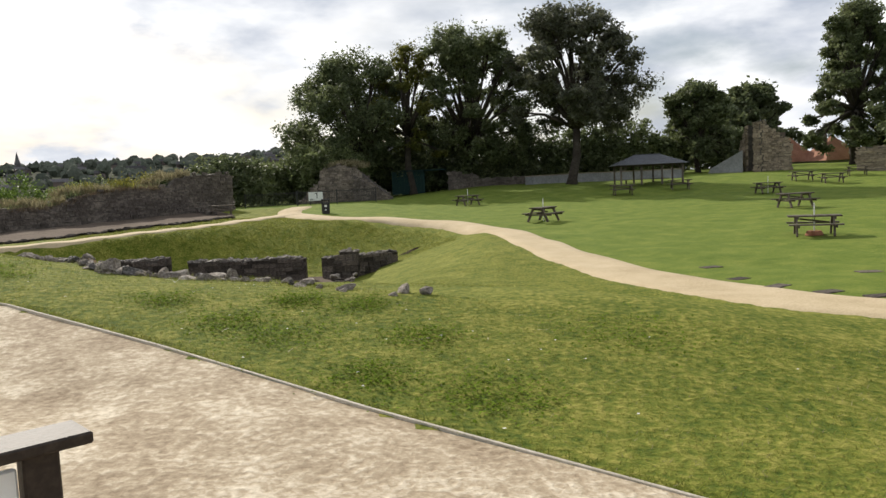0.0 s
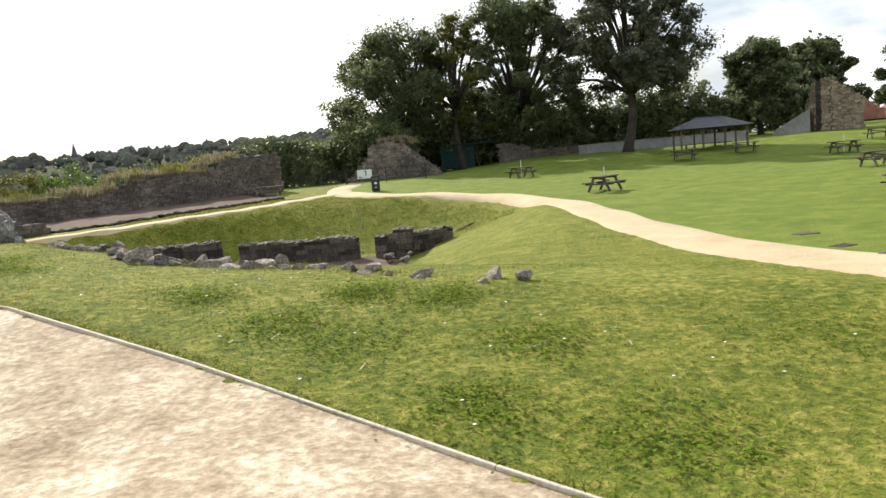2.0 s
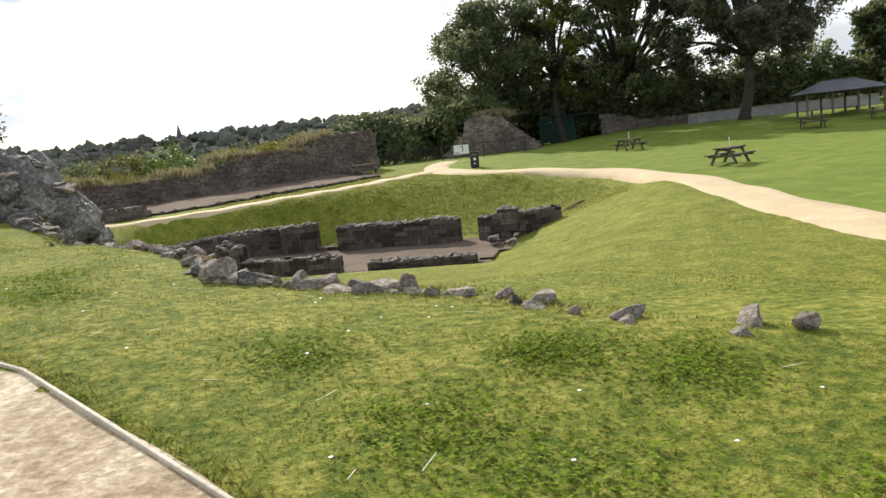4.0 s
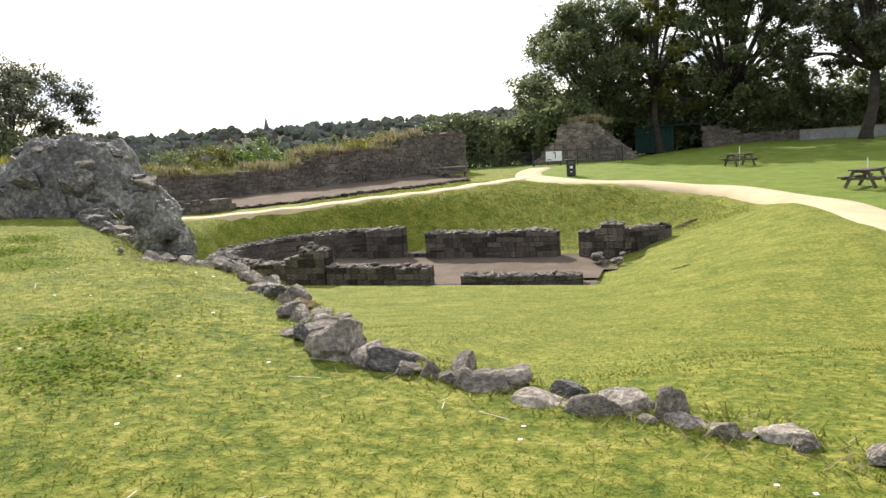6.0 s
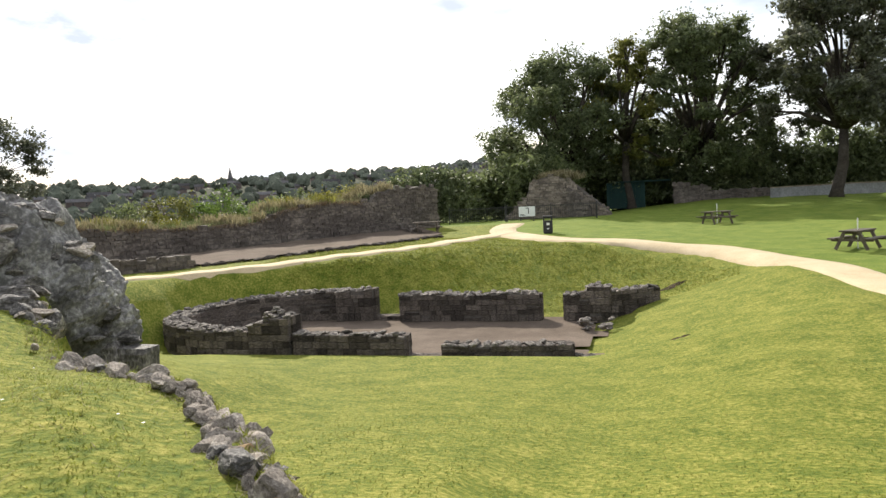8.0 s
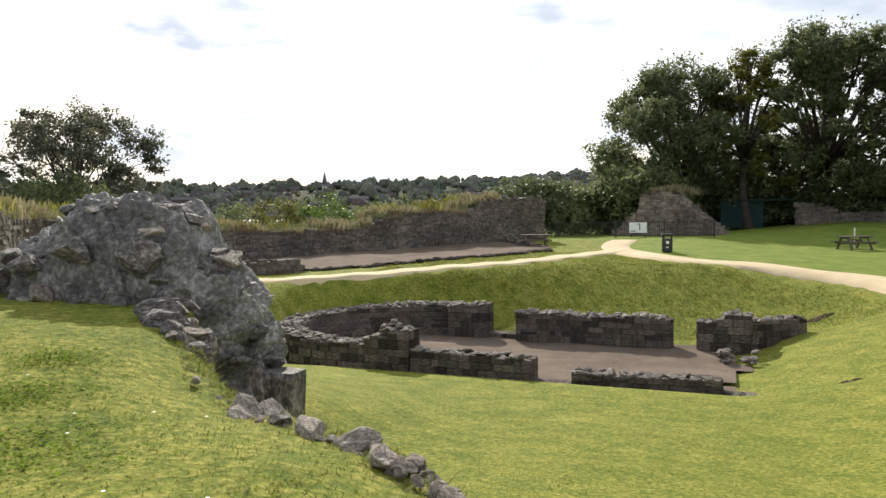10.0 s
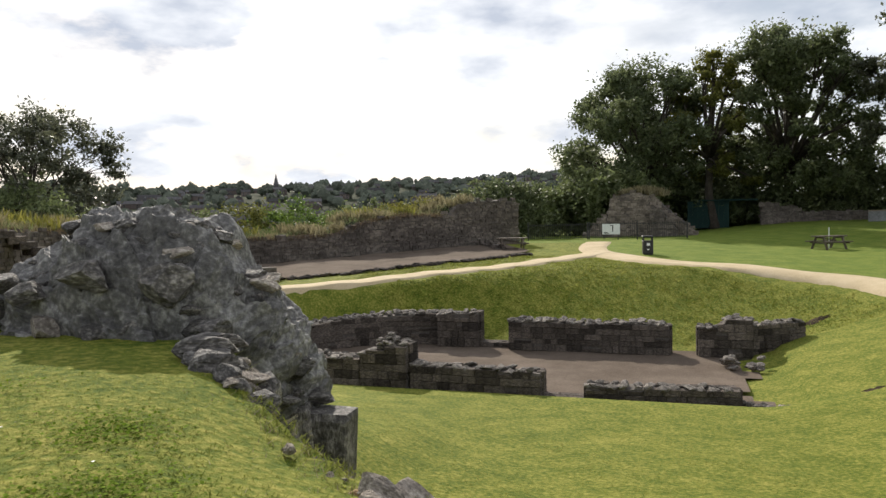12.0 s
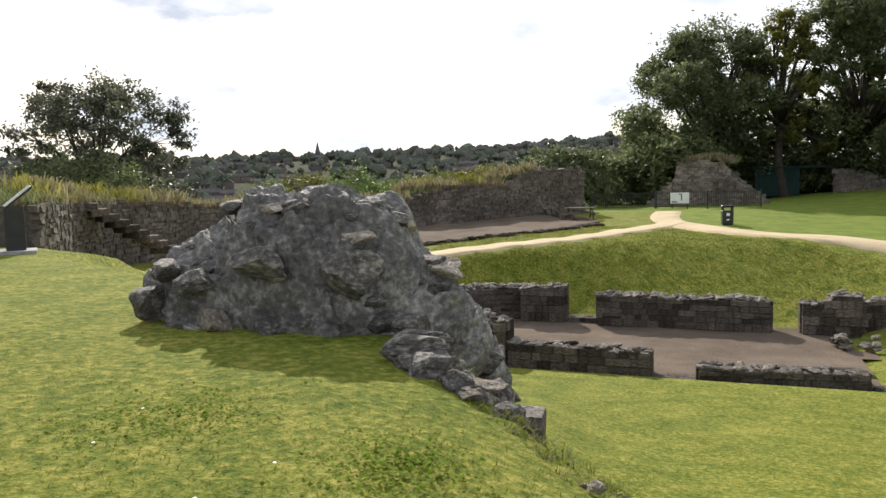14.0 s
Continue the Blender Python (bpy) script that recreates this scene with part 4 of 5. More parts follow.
# ---- the curtain wall and the gravel platform ----
def coursed(name, label, line, tops, thick, mat, seed, course=0.24, low=-0.4, category="wall", kind="structure", width=(0.16, 0.52), heart=MORTAR, sides=(-1, 1)):
    """A long wall of small stones. tops: the top height at each plan point."""
    rnd_ = random.Random(seed)
    p = np.array(line, float)
    d = np.concatenate([[0], np.cumsum(np.linalg.norm(np.diff(p, axis=0), axis=1))])
    total = d[-1]
    wall = thing(name, 0, 0, 0, label=label, category=category, kind=kind)

    def at(s):
        s = min(max(s, 0), total)
        x, y = np.interp(s, d, p[:, 0]), np.interp(s, d, p[:, 1])
        k = min(len(p) - 2, max(0, int(np.searchsorted(d, s, "right")) - 1))
        w = (p[k + 1] - p[k]) / np.linalg.norm(p[k + 1] - p[k])
        return x, y, w

    verts, faces_ = [], []
    cut = sorted(set(list(np.arange(0, total, 0.5)) + list(d)))
    for s in cut:
        x, y, w = at(s)
        g = height(x, y) + low
        h = np.interp(s, d, tops) - 0.06 + 0.05 * math.sin(s * 2.1)
        n_ = np.array((-w[1], w[0])) * (thick / 2 - 0.04)
        verts += [(x - n_[0], y - n_[1], g), (x - n_[0], y - n_[1], h), (x + n_[0], y + n_[1], h), (x + n_[0], y + n_[1], g)]
    for k in range(len(cut) - 1):
        i = 4 * k
        for q in range(3):
            faces_.append((i + q, i + q + 1, i + q + 5, i + q + 4))
    faces_ += [(0, 3, 2, 1), tuple(len(verts) - 4 + q for q in range(4))]
    mesh_part("core", verts, faces_, heart, wall)
    boxes = []
    for side in sides:
        z0 = min(height(*q) for q in p) + low
        while z0 < max(tops):
            s = -rnd_.uniform(0, 0.3)
            hh = course * rnd_.uniform(0.65, 1.35)
            while s < total:
                ln = rnd_.uniform(*width)
                x, y, w = at(s + ln / 2)
                top_here = np.interp(s + ln / 2, d, tops) + rnd_.uniform(-0.16, 0.12)
                if z0 + hh * 0.5 < top_here and z0 + hh > height(x, y) - 0.3:
                    n_ = np.array((-w[1], w[0]))
                    o = side * (thick / 2 - 0.1 + rnd_.uniform(-0.03, 0.045))
                    zz, h2 = z0 + rnd_.uniform(-0.025, 0.025), hh * rnd_.uniform(0.82, 1.12)
                    c = np.array((x + n_[0] * o, y + n_[1] * o))
                    corner = []
                    for dz in (0.004, h2 - 0.004):
                        for a, b in ((-1, -1), (1, -1), (1, 1), (-1, 1)):
                            q = c + w * a * (ln / 2 - 0.006) + n_ * b * 0.1
                            corner.append((q[0] + rnd_.uniform(-0.022, 0.022), q[1] + rnd_.uniform(-0.022, 0.022), zz + dz + rnd_.uniform(-0.018, 0.018)))
                    boxes.append(corner)
                s += ln
            z0 += hh
    bv, bf = [], []
    for c in boxes:
        k = len(bv)
        bv += c
        bf += [tuple(k + i for i in q) for q in ((0, 3, 2, 1), (4, 5, 6, 7), (0, 1, 5, 4), (1, 2, 6, 5), (2, 3, 7, 6), (3, 0, 4, 7))]
    tagged(mesh_part("facing", bv, bf, mat, wall), kind="stuff")
    return wall


CURTAIN_LINE = [(-17.1, 60.4), (-18.0, 59.4), (-19.5, 57.6), (-20.1, 56.7), (-20.4, 56.3), (-21.0, 55.4), (-22.3, 53.4), (-24.0, 51.0), (-25.0, 49.9), (-25.6, 49.2), (-27.6, 46.4), (-29.2, 43), (-30.2, 38), (-29.6, 33), (-27.6, 29), (-25.2, 26.2), (-24.0, 24.6)]
CURTAIN_TOP = [3.45, 3.65, 3.45, 3.2, 2.75, 2.65, 2.75, 2.4, 1.85, 1.7, 1.65, 1.75, 2.15, 2.4, 2.55, 2.6, 2.6]
coursed("curtain_wall", "long ruined brown stone curtain wall with grassy top", CURTAIN_LINE, CURTAIN_TOP, 1.1, CURTAIN, 61, 0.17, sides=(1,))
coursed("low_wall", "low grey stone wall stub at the platform end", [(-25.3, 35.9), (-23.0, 39.4)], [0.62, 0.62], 0.7, CURTAIN, 62, 0.2)
coursed("low_wall", "low stone ledge beside the picnic bench", [(-19.0, 58.6), (-16.6, 54.6)], [0.95, 0.85], 0.5, CURTAIN, 63, 0.18)
KERB = along([(-23.1, 38.9), (-22.3, 39.9), (-20.3, 42.7), (-17.6, 46.2), (-15.2, 49.6), (-13.9, 51.6)], 0.4)
kerb = thing("platform_kerb", 0, 0, 0, label="ragged low stone kerb along the gravel platform", category="kerb")
rnd = random.Random(64)
for k in range(len(KERB) - 1):
    (x, y), (x2, y2) = KERB[k], KERB[k + 1]
    piece(rnd.choice(FLAT_S), kerb, x + rnd.uniform(-0.08, 0.08), y, height(x, y) + 0.08, rnd.uniform(0.6, 0.95), rnd.uniform(0.3, 0.45), rnd.uniform(0.14, 0.26), rnd.uniform(-8, 8), rnd.uniform(-8, 8), math.degrees(math.atan2(y2 - y, x2 - x)) + rnd.uniform(-15, 15))
inner = along([(-29.0, 40.5), (-28.6, 42.6), (-26.8, 45.9), (-23.3, 50.7), (-20.2, 55.2), (-17.6, 58.6)], 0.6)
outer = along([(-24.0, 38.4), (-22.4, 40.2), (-20.4, 43.0), (-17.8, 46.5), (-15.5, 49.8), (-14.6, 53.0)], 0.6)
pv, pf = [], []
N = 40
for k in range(N + 1):
    a = inner[min(len(inner) - 1, round(k / N * (len(inner) - 1)))]
    b = outer[min(len(outer) - 1, round(k / N * (len(outer) - 1)))]
    for s in range(9):
        q = a + (b - a) * s / 8
        pv.append((q[0], q[1], height(q[0], q[1]) + 0.09))
for k in range(N):
    for s in range(8):
        i = k * 9 + s
        pf.append((i, i + 1, i + 10, i + 9))
tagged(mesh_part("platform_gravel", pv, pf, FLOOR, smooth=True), "brownish gravel platform below the curtain wall", "gravel", kind="structure")
# worn steps against the wall
steps_thing = thing("stone_steps", 0, 0, 0, label="flight of worn narrow stone steps against the curtain wall", category="steps")
for k in range(9):
    t = k / 8
    x, y = -27.6 + t * 1.5 - 0.2, 30.9 + t * 1.7
    piece(BLOCK_S[k % 8], steps_thing, x + 0.05, y - 0.4, 2.3 - 0.19 * k, 0.55, 0.75, 0.26, 0, 0, 50 + 7 * k)


def tufts(name, label, spots, size, n, mat, seed, spread=0.35, category="grass"):
    rng = np.random.default_rng(seed)
    spots = np.array(spots)
    c = spots[rng.integers(0, len(spots), n)] + rng.normal(0, 1, (n, 3)) * np.array((spread, spread, 0.05))
    a = rng.uniform(0, 2 * np.pi, n)
    side = np.stack([np.cos(a), np.sin(a), np.zeros(n)], 1)
    lean_ = rng.normal(0, 0.35, (n, 3))
    lean_[:, 2] = 1
    h = size * rng.uniform(0.5, 1.2, n)[:, None]
    w = size * 0.07
    ob = quads(name, np.stack([c - side * w, c + side * w, c + lean_ * h + side * w * 0.3, c + lean_ * h - side * w * 0.3], 1), mat)
    return tagged(ob, label, category, kind="stuff")


cl = np.array(CURTAIN_LINE)
cd = np.concatenate([[0], np.cumsum(np.linalg.norm(np.diff(cl, axis=0), axis=1))])
spots, green_spots = [], []
rnd = random.Random(66)
for k in range(420):
    s = rnd.uniform(3.0, cd[-1])
    x, y, h = np.interp(s, cd, cl[:, 0]), np.interp(s, cd, cl[:, 1]), np.interp(s, cd, CURTAIN_TOP)
    o = rnd.uniform(-0.2, 2.4)
    (spots if rnd.random() < 0.74 else green_spots).append((x - 0.75 * o, y + 0.6 * o, h - 0.05 + 0.1 * o))
tufts("dry_grass", "short matted dry grass on top of the curtain wall", spots, 0.2, 10000, DRY, 67, 0.3)
tufts("tall_grass", "rank green grass and weeds on the curtain wall", green_spots, 0.22, 8000, LEAF_PALE, 68, 0.3)
tall = [p for p in spots if math.sin(p[1] * 0.9) + math.sin(p[1] * 2.3 + 1) > 0.35]
tufts("dry_grass", "tall seeding dry grass in clumps on the curtain wall", tall, 0.5, 4500, DRY, 69, 0.22)
tall = [p for p in green_spots if math.sin(p[1] * 0.7 + 2) + math.sin(p[1] * 1.9) > 0.5]
tufts("tall_grass", "clumps of tall yellowing weeds on the curtain wall", tall, 0.5, 1500, LEAF_YELLOW, 65, 0.25)
edge = []
for k in range(260):
    s = rnd.uniform(6.0, cd[-1])
    edge.append((np.interp(s, cd, cl[:, 0]) + 0.38, np.interp(s, cd, cl[:, 1]) - 0.3, np.interp(s, cd, CURTAIN_TOP) - 0.1))
tufts("dry_grass", "brown dead grass hanging over the curtain wall", edge, 0.17, 7000, STRAW_DEAD, 64, 0.14)
# the earth bank that the curtain wall holds up
bv, bf = [], []
for k, s in enumerate(np.linspace(2.0, cd[-1], 60)):
    x, y, h = np.interp(s, cd, cl[:, 0]), np.interp(s, cd, cl[:, 1]), np.interp(s, cd, CURTAIN_TOP)
    for o, dz in ((0.1, -0.1), (1.2, 0.12 + 0.1 * math.sin(s)), (2.6, 0.05), (5.5, -1.6), (9, -5.0)):
        bv.append((x - 0.77 * o, y + 0.62 * o, h + dz))
for k in range(59):
    for s in range(4):
        i = k * 5 + s
        bf.append((i, i + 1, i + 6, i + 5))
tagged(mesh_part("earth_bank", bv, bf, SCRUB, smooth=True), "overgrown earth bank behind the curtain wall", "bank", kind="structure")


# ---- picnic tables ----
def picnic_table(x, y, turn, label, pole=True, base=False):
    t = thing("picnic_table", x, y, height(x, y), turn, label, "picnic table", "picnic tables on the lawn")
    for k in range(5):
        part("table_plank", box(-0.9, 0.9, -0.36 + k * 0.146, -0.36 + k * 0.146 + 0.136, 0.70, 0.755), WOOD, t)
    for side in (-1, 1):
        for k in range(2):
            part("seat_plank", box(-0.9, 0.9, side * 0.66 - 0.135 + k * 0.137, side * 0.66 - 0.135 + k * 0.137 + 0.13, 0.41, 0.465), WOOD, t)
    for end in (-0.62, 0.62):
        for side in (-1, 1):
            a = math.degrees(math.atan2(0.34, 0.71)) * side
            m = Matrix.Translation((end, side * 0.42, 0.355)) @ Matrix.Rotation(radians(a), 4, "X")
            part("leg", box(-0.035, 0.035, -0.06, 0.06, -0.39, 0.38, m), WOOD, t)
        part("seat_bearer", box(end + 0.036, end + 0.08, -0.78, 0.78, 0.32, 0.409), WOOD, t)
        part("top_bearer", box(end + 0.036, end + 0.08, -0.36, 0.36, 0.61, 0.699), WOOD, t)
    part("brace", box(-0.5, 0.5, -0.03, 0.03, -0.03, 0.03, Matrix.Translation((0.0, 0, 0.55)) @ Matrix.Rotation(radians(8), 4, "Y")), WOOD, t)
    if pole:
        part("parasol_pole", rod((0, 0, 0.02), (0, 0, 1.2), 0.022), WHITE, t, "short pale parasol pole")
    if base:
        bm = bmesh.new()
        bmesh.ops.create_cone(bm, cap_ends=True, segments=20, radius1=0.32, radius2=0.25, depth=0.16, matrix=Matrix.Translation((0, 0, 0.09)))
        part("parasol_base", bm, TERRACOTTA, t, "reddish parasol base")
    return t


TABLES = [(13.6, 30.0, -20, True, True), (18.3, 41.9, 12, False, False), (21.82, 53.7, 2, True, False), (13.26, 59.6, -4, False, False), (18.14, 61.3, -10, False, False), (28.23, 62.5, -8, False, False), (29.36, 60.0, -12, False, False), (28.3, 46.0, -26, False, False), (37.65, 60.8, -28, False, False), (33.71, 64.6, -20, False, False), (5.0, 41.8, 55, True, False), (1.39, 57.3, 32, True, False)]
for x, y, turn, pole, base in TABLES:
    word = "weathered grey-brown wooden picnic table"
    picnic_table(x, y, turn, word + (" with a parasol pole and reddish base" if base else " with a pale parasol pole" if pole else " standing on the lawn"), pole, base)
bench = picnic_table(-15.9, 54.4, 20, "weathered picnic bench with a pale seat by the wall", False)

# ---- litter bin, sign and fence ----
lb = thing("litter_bin", -8.1, 51.4, height(-8.1, 51.4), 8, "square black litter bin with white markings", "litter bin")
part("body", box(-0.26, 0.26, -0.26, 0.26, 0.05, 0.72, None, 0.02), BIN_BLACK, lb)
part("plinth", box(-0.22, 0.22, -0.22, 0.22, 0.0, 0.05), BIN_BLACK, lb)
for sx in (-1, 1):
    for sy in (-1, 1):
        part("hood_post", box(sx * 0.22 - 0.035, sx * 0.22 + 0.035, sy * 0.22 - 0.035, sy * 0.22 + 0.035, 0.718, 0.88), BIN_BLACK, lb)
part("hood", box(-0.28, 0.28, -0.28, 0.28, 0.879, 0.98, None, 0.03), BIN_BLACK, lb)
part("marking", box(-0.07, 0.09, -0.268, -0.2585, 0.46, 0.6), WHITE, lb, "white litter symbol")
part("marking", box(-0.06, 0.06, -0.268, -0.2585, 0.24, 0.3), WHITE, lb, "white litter symbol")

FY = 64.2


def railing(name, label, a, b, high, gap, group=""):
    t = thing(name, a[0], a[1], 0, math.degrees(math.atan2(b[1] - a[1], b[0] - a[0])), label, "fence", group)
    ln = math.dist(a, b)
    za, zb = height(*a), height(*b)
    n = int(ln / gap)
    z = lambda s: za + (zb - za) * s / ln
    me = None
    for k in range(n + 1):
        s = k * gap
        if me is None:
            o = part("picket", rod((0, 0, 0.06), (0, 0, high), 0.014, 6), IRON, t)
            me = o.data
        else:
            o = new("picket", me)
            o.parent = t
        o.location = (s, 0, z(s))
    for h in (0.14, high - 0.1):
        part("rail", rod((0, 0.02, za + h), (ln, 0.02, zb + h), 0.022, 6), IRON, t)
    for k in range(int(ln / 2.6) + 1):
        s = k * ln / max(1, int(ln / 2.6))
        part("post", box(s - 0.035, s + 0.035, -0.035, 0.035, z(s) - 0.1, z(s) + high + 0.06), IRON, t)
    return t


railing("fence", "black iron picket fence below the shrubs", (-16.6, 63.2), (-12.6, FY), 1.15, 0.14)
railing("fence", "black iron picket fence before the ruined gable", (-12.5, FY), (-6.0, FY - 0.3), 1.15, 0.14)
sg = thing("information_sign", -11.0, FY - 0.09, height(-11.0, FY), 0, "white rectangular sign with a black arrow on the fence", "sign")
part("panel", box(-0.6, 0.6, -0.02, 0.02, 0.34, 1.06, None, 0.004), WHITE, sg)
part("post", box(-0.5, -0.44, 0.021, 0.07, -0.1, 1.0), IRON, sg)
part("post", box(0.44, 0.5, 0.021, 0.07, -0.1, 1.0), IRON, sg)
part("arrow_shaft", box(0.08, 0.15, -0.028, -0.0205, 0.54, 0.92), INK, sg, "black arrow")
part("arrow_head", box(-0.06, 0.15, -0.028, -0.0205, 0.92, 0.98), INK, sg, "black arrow")
part("text_bar", box(-0.5, -0.2, -0.026, -0.0205, 0.46, 0.50), INK, sg, "dark line of lettering")
part("text_bar", box(-0.5, -0.12, -0.026, -0.0205, 0.40, 0.43), INK, sg, "dark line of lettering")

# ---- ruin, hoarding and walls below the trees ----
coursed("ruined_gable", "broken rubble gable of brown stone topped with dry grass", [(-13.66, 71.2), (-12.76, 71.1), (-11.86, 71.0), (-11.36, 71.0), (-9.86, 70.9), (-8.56, 70.8), (-7.96, 70.8), (-6.96, 70.7), (-5.85, 70.6), (-4.95, 70.5)], [0.9, 1.7, 2.6, 3.9, 4.15, 3.95, 3.5, 2.5, 1.7, 0.8], 1.5, GABLE_STONE, 71, 0.19, category="ruin", kind="")
coursed("rubble_buttress", "sloping rubble buttress of dark stone against the gable", [(-8.45, 69.9), (-7.65, 69.8), (-6.65, 69.7)], [3.2, 2.6, 1.4], 1.0, CURTAIN, 70, 0.2, category="ruin", kind="")
tufts("dry_grass", "tuft of dry grass on the ruined gable", [(-10.6 + k * 0.28, 71, 4.1 - 0.05 * abs(k - 5)) for k in range(11)], 0.5, 1500, DRY, 72, 0.25)

shed = thing("shed", -3.2, 79.2, height(-3.2, 79.2), 0, "dark green sheet-clad shed with a flat roof", "shed")
for k in range(8):
    part("sheet", box(-2.6 + k * 0.42, -2.6 + k * 0.42 + 0.41, -0.02 - 0.015 * (k % 2), 0.04, 0, 2.3), GREEN_PAINT, shed)
part("side_wall", box(-2.6, -2.52, 0.05, 2.4, 0, 2.3), GREEN_PAINT, shed)
part("side_wall", box(0.68, 0.76, 0.05, 2.4, 0, 2.3), GREEN_PAINT, shed)
part("back_wall", box(-2.5, 0.67, 2.3, 2.4, 0, 2.3), GREEN_PAINT, shed)
part("roof", box(-2.0, 3.0, -0.35, 2.6, 2.305, 2.42), GREEN_PAINT, shed)
coursed("boundary_wall", "low dark stone wall beside the green shed", [(0.06, 79.0), (2.86, 79.2)], [height(2, 79) + 1.7, height(2, 79) + 1.3], 0.5, CURTAIN, 73, 0.25)
coursed("boundary_wall", "low dark stone wall beneath the tall trees", [(3.05, 79.3), (8.45, 80.0)], [height(5, 79) + 0.7, height(9, 80) + 0.7], 0.5, CURTAIN, 74, 0.25)
pale = thing("pale_wall", 0, 0, 0, label="long low pale grey wall with stone coping", category="wall", kind="structure")
for (ax, ay), (bx_, by_) in (((7.7, 77.5), (13.0, 75.6)), ((13.0, 75.6), (18.5, 74.0)), ((18.5, 74.0), (22.0, 73.3))):
    za, zb = height(ax, ay), height(bx_, by_)
    for nm, mt, w0, w1, z0, z1 in (("wall_panel", RENDER_WHITE, -0.16, 0.16, -0.5, 0.8), ("coping", WARM_STONE, -0.22, 0.22, 0.8, 0.88)):
        nvec = np.array((-(by_ - ay), bx_ - ax)) / math.dist((ax, ay), (bx_, by_))
        vs = []
        for px, py, zz in ((ax, ay, za), (bx_, by_, zb)):
            for w, h in ((w0, z0), (w1, z0), (w1, z1), (w0, z1)):
                vs.append((px + nvec[0] * w, py + nvec[1] * w, zz + h))
        mesh_part(nm, vs, [(0, 1, 2, 3), (7, 6, 5, 4), (0, 4, 5, 1), (1, 5, 6, 2), (2, 6, 7, 3), (3, 7, 4, 0)], mt, pale)

# ---- the open pavilion ----
pav = thing("pavilion", 17.0, 66.6, height(17.0, 66.6) + 0.1, -4, "open timber pavilion with a grey slate hipped roof", "pavilion")
pav.scale = (1, 1, 0.8)
W, D = 2.5, 1.9
for px in (-W, -W / 3, W / 3, W):
    for py in (-D, D):
        part("post", box(px - 0.07, px + 0.07, py - 0.07, py + 0.07, -0.1, 1.85), WOOD, pav)
        if abs(px) == W:
            s = -1 if px > 0 else 1
            part("brace", box(-0.04, 0.04, -0.04, 0.04, -0.35, 0.35, Matrix.Translation((px + s * 0.28, py, 1.58)) @ Matrix.Rotation(radians(45 * s), 4, "Y")), WOOD, pav)
for py in (-D, D):
    part("beam", box(-W - 0.1, W + 0.1, py - 0.06, py + 0.06, 1.852, 2.0), WOOD, pav)
for px in (-W, W):
    part("beam", box(px - 0.06, px + 0.06, -D + 0.061, D - 0.061, 1.852, 2.0), WOOD, pav)
E2, E3, RT = W + 0.45, D + 0.45, 3.0
ridge = [(-1.1, 0), (1.1, 0)]
roofs = (((-E2, -E3), (E2, -E3), (1.1, 0), (-1.1, 0)), ((E2, E3), (-E2, E3), (-1.1, 0), (1.1, 0)), ((E2, -E3), (E2, E3), (1.1, 0), (1.1, 0)), ((-E2, E3), (-E2, -E3), (-1.1, 0), (-1.1, 0)))
for a, b, c, d in roofs:
    vs, fs = [], []
    rows_ = 9
    for r in range(rows_):
        for t, lift in ((r / rows_, 0.055), ((r + 1) / rows_, 0.02)):
            for p, q in ((a, d), (b, c)):
                vs.append((p[0] + (q[0] - p[0]) * t, p[1] + (q[1] - p[1]) * t, 1.95 + (RT - 1.95) * t + lift))
        k = r * 4
        fs.append((k, k + 1, k + 3, k + 2))
        if r:
            fs.append((k - 2, k - 1, k + 1, k))
    me_roof = mesh_part("roof_slope", vs, fs, SLATE, pav)
    solid = me_roof.modifiers.new("thickness", "SOLIDIFY")
    solid.thickness, solid.offset = 0.035, -1
part("ridge", box(-1.15, 1.15, -0.06, 0.06, RT + 0.02, RT + 0.1), SLATE, pav)
part("bench", box(-W + 0.4, W - 0.4, D - 0.5, D - 0.15, 0.4, 0.46), WOOD, pav)
part("bench_leg", box(-1.6, -1.5, D - 0.45, D - 0.2, 0, 0.4), WOOD, pav)
part("bench_leg", box(1.5, 1.6, D - 0.45, D - 0.2, 0, 0.4), WOOD, pav)

# ---- the tower stump, house and terrace wall ----
coursed("ruined_tower", "tall broken stump of a warm sandstone tower", [(30.38, 77.2), (30.88, 77.0), (31.68, 76.8), (32.48, 76.5), (33.39, 76.2)], [6.72, 6.82, 6.13, 5.53, 4.53], 1.6, WARM_STONE, 75, 0.2, category="ruin", kind="")
coursed("ruined_tower", "broken return wall of the tower stump", [(30.47, 77.9), (30.84, 80.5)], [6.51, 4.48], 1.3, WARM_STONE, 76, 0.3, category="ruin", kind="")
coursed("terrace_wall", "long low coursed sandstone terrace wall above the lawn", [(35.97, 68.6), (40.6, 65.0), (46.65, 60.5), (55.72, 54), (65.8, 46)], [3.58, 3.42, 3.12, 2.8, 2.7], 0.7, WARM_STONE, 77, 0.2, width=(0.25, 0.8))
coursed("upper_wall", "higher grey stone wall behind the terrace", [(40.55, 69.9), (43.57, 68.2)], [4.96, 5.13], 0.7, CURTAIN, 78, 0.2)
coursed("ruined_keep", "dark ruined keep wall on the grassy rise", [(49.95, 70.4), (52.57, 68.6), (57.6, 65), (66.67, 58.5)], [9.4, 10.03, 9.87, 10.75], 2.0, CURTAIN, 79, 0.4, width=(0.4, 1.0), category="ruin", kind="")


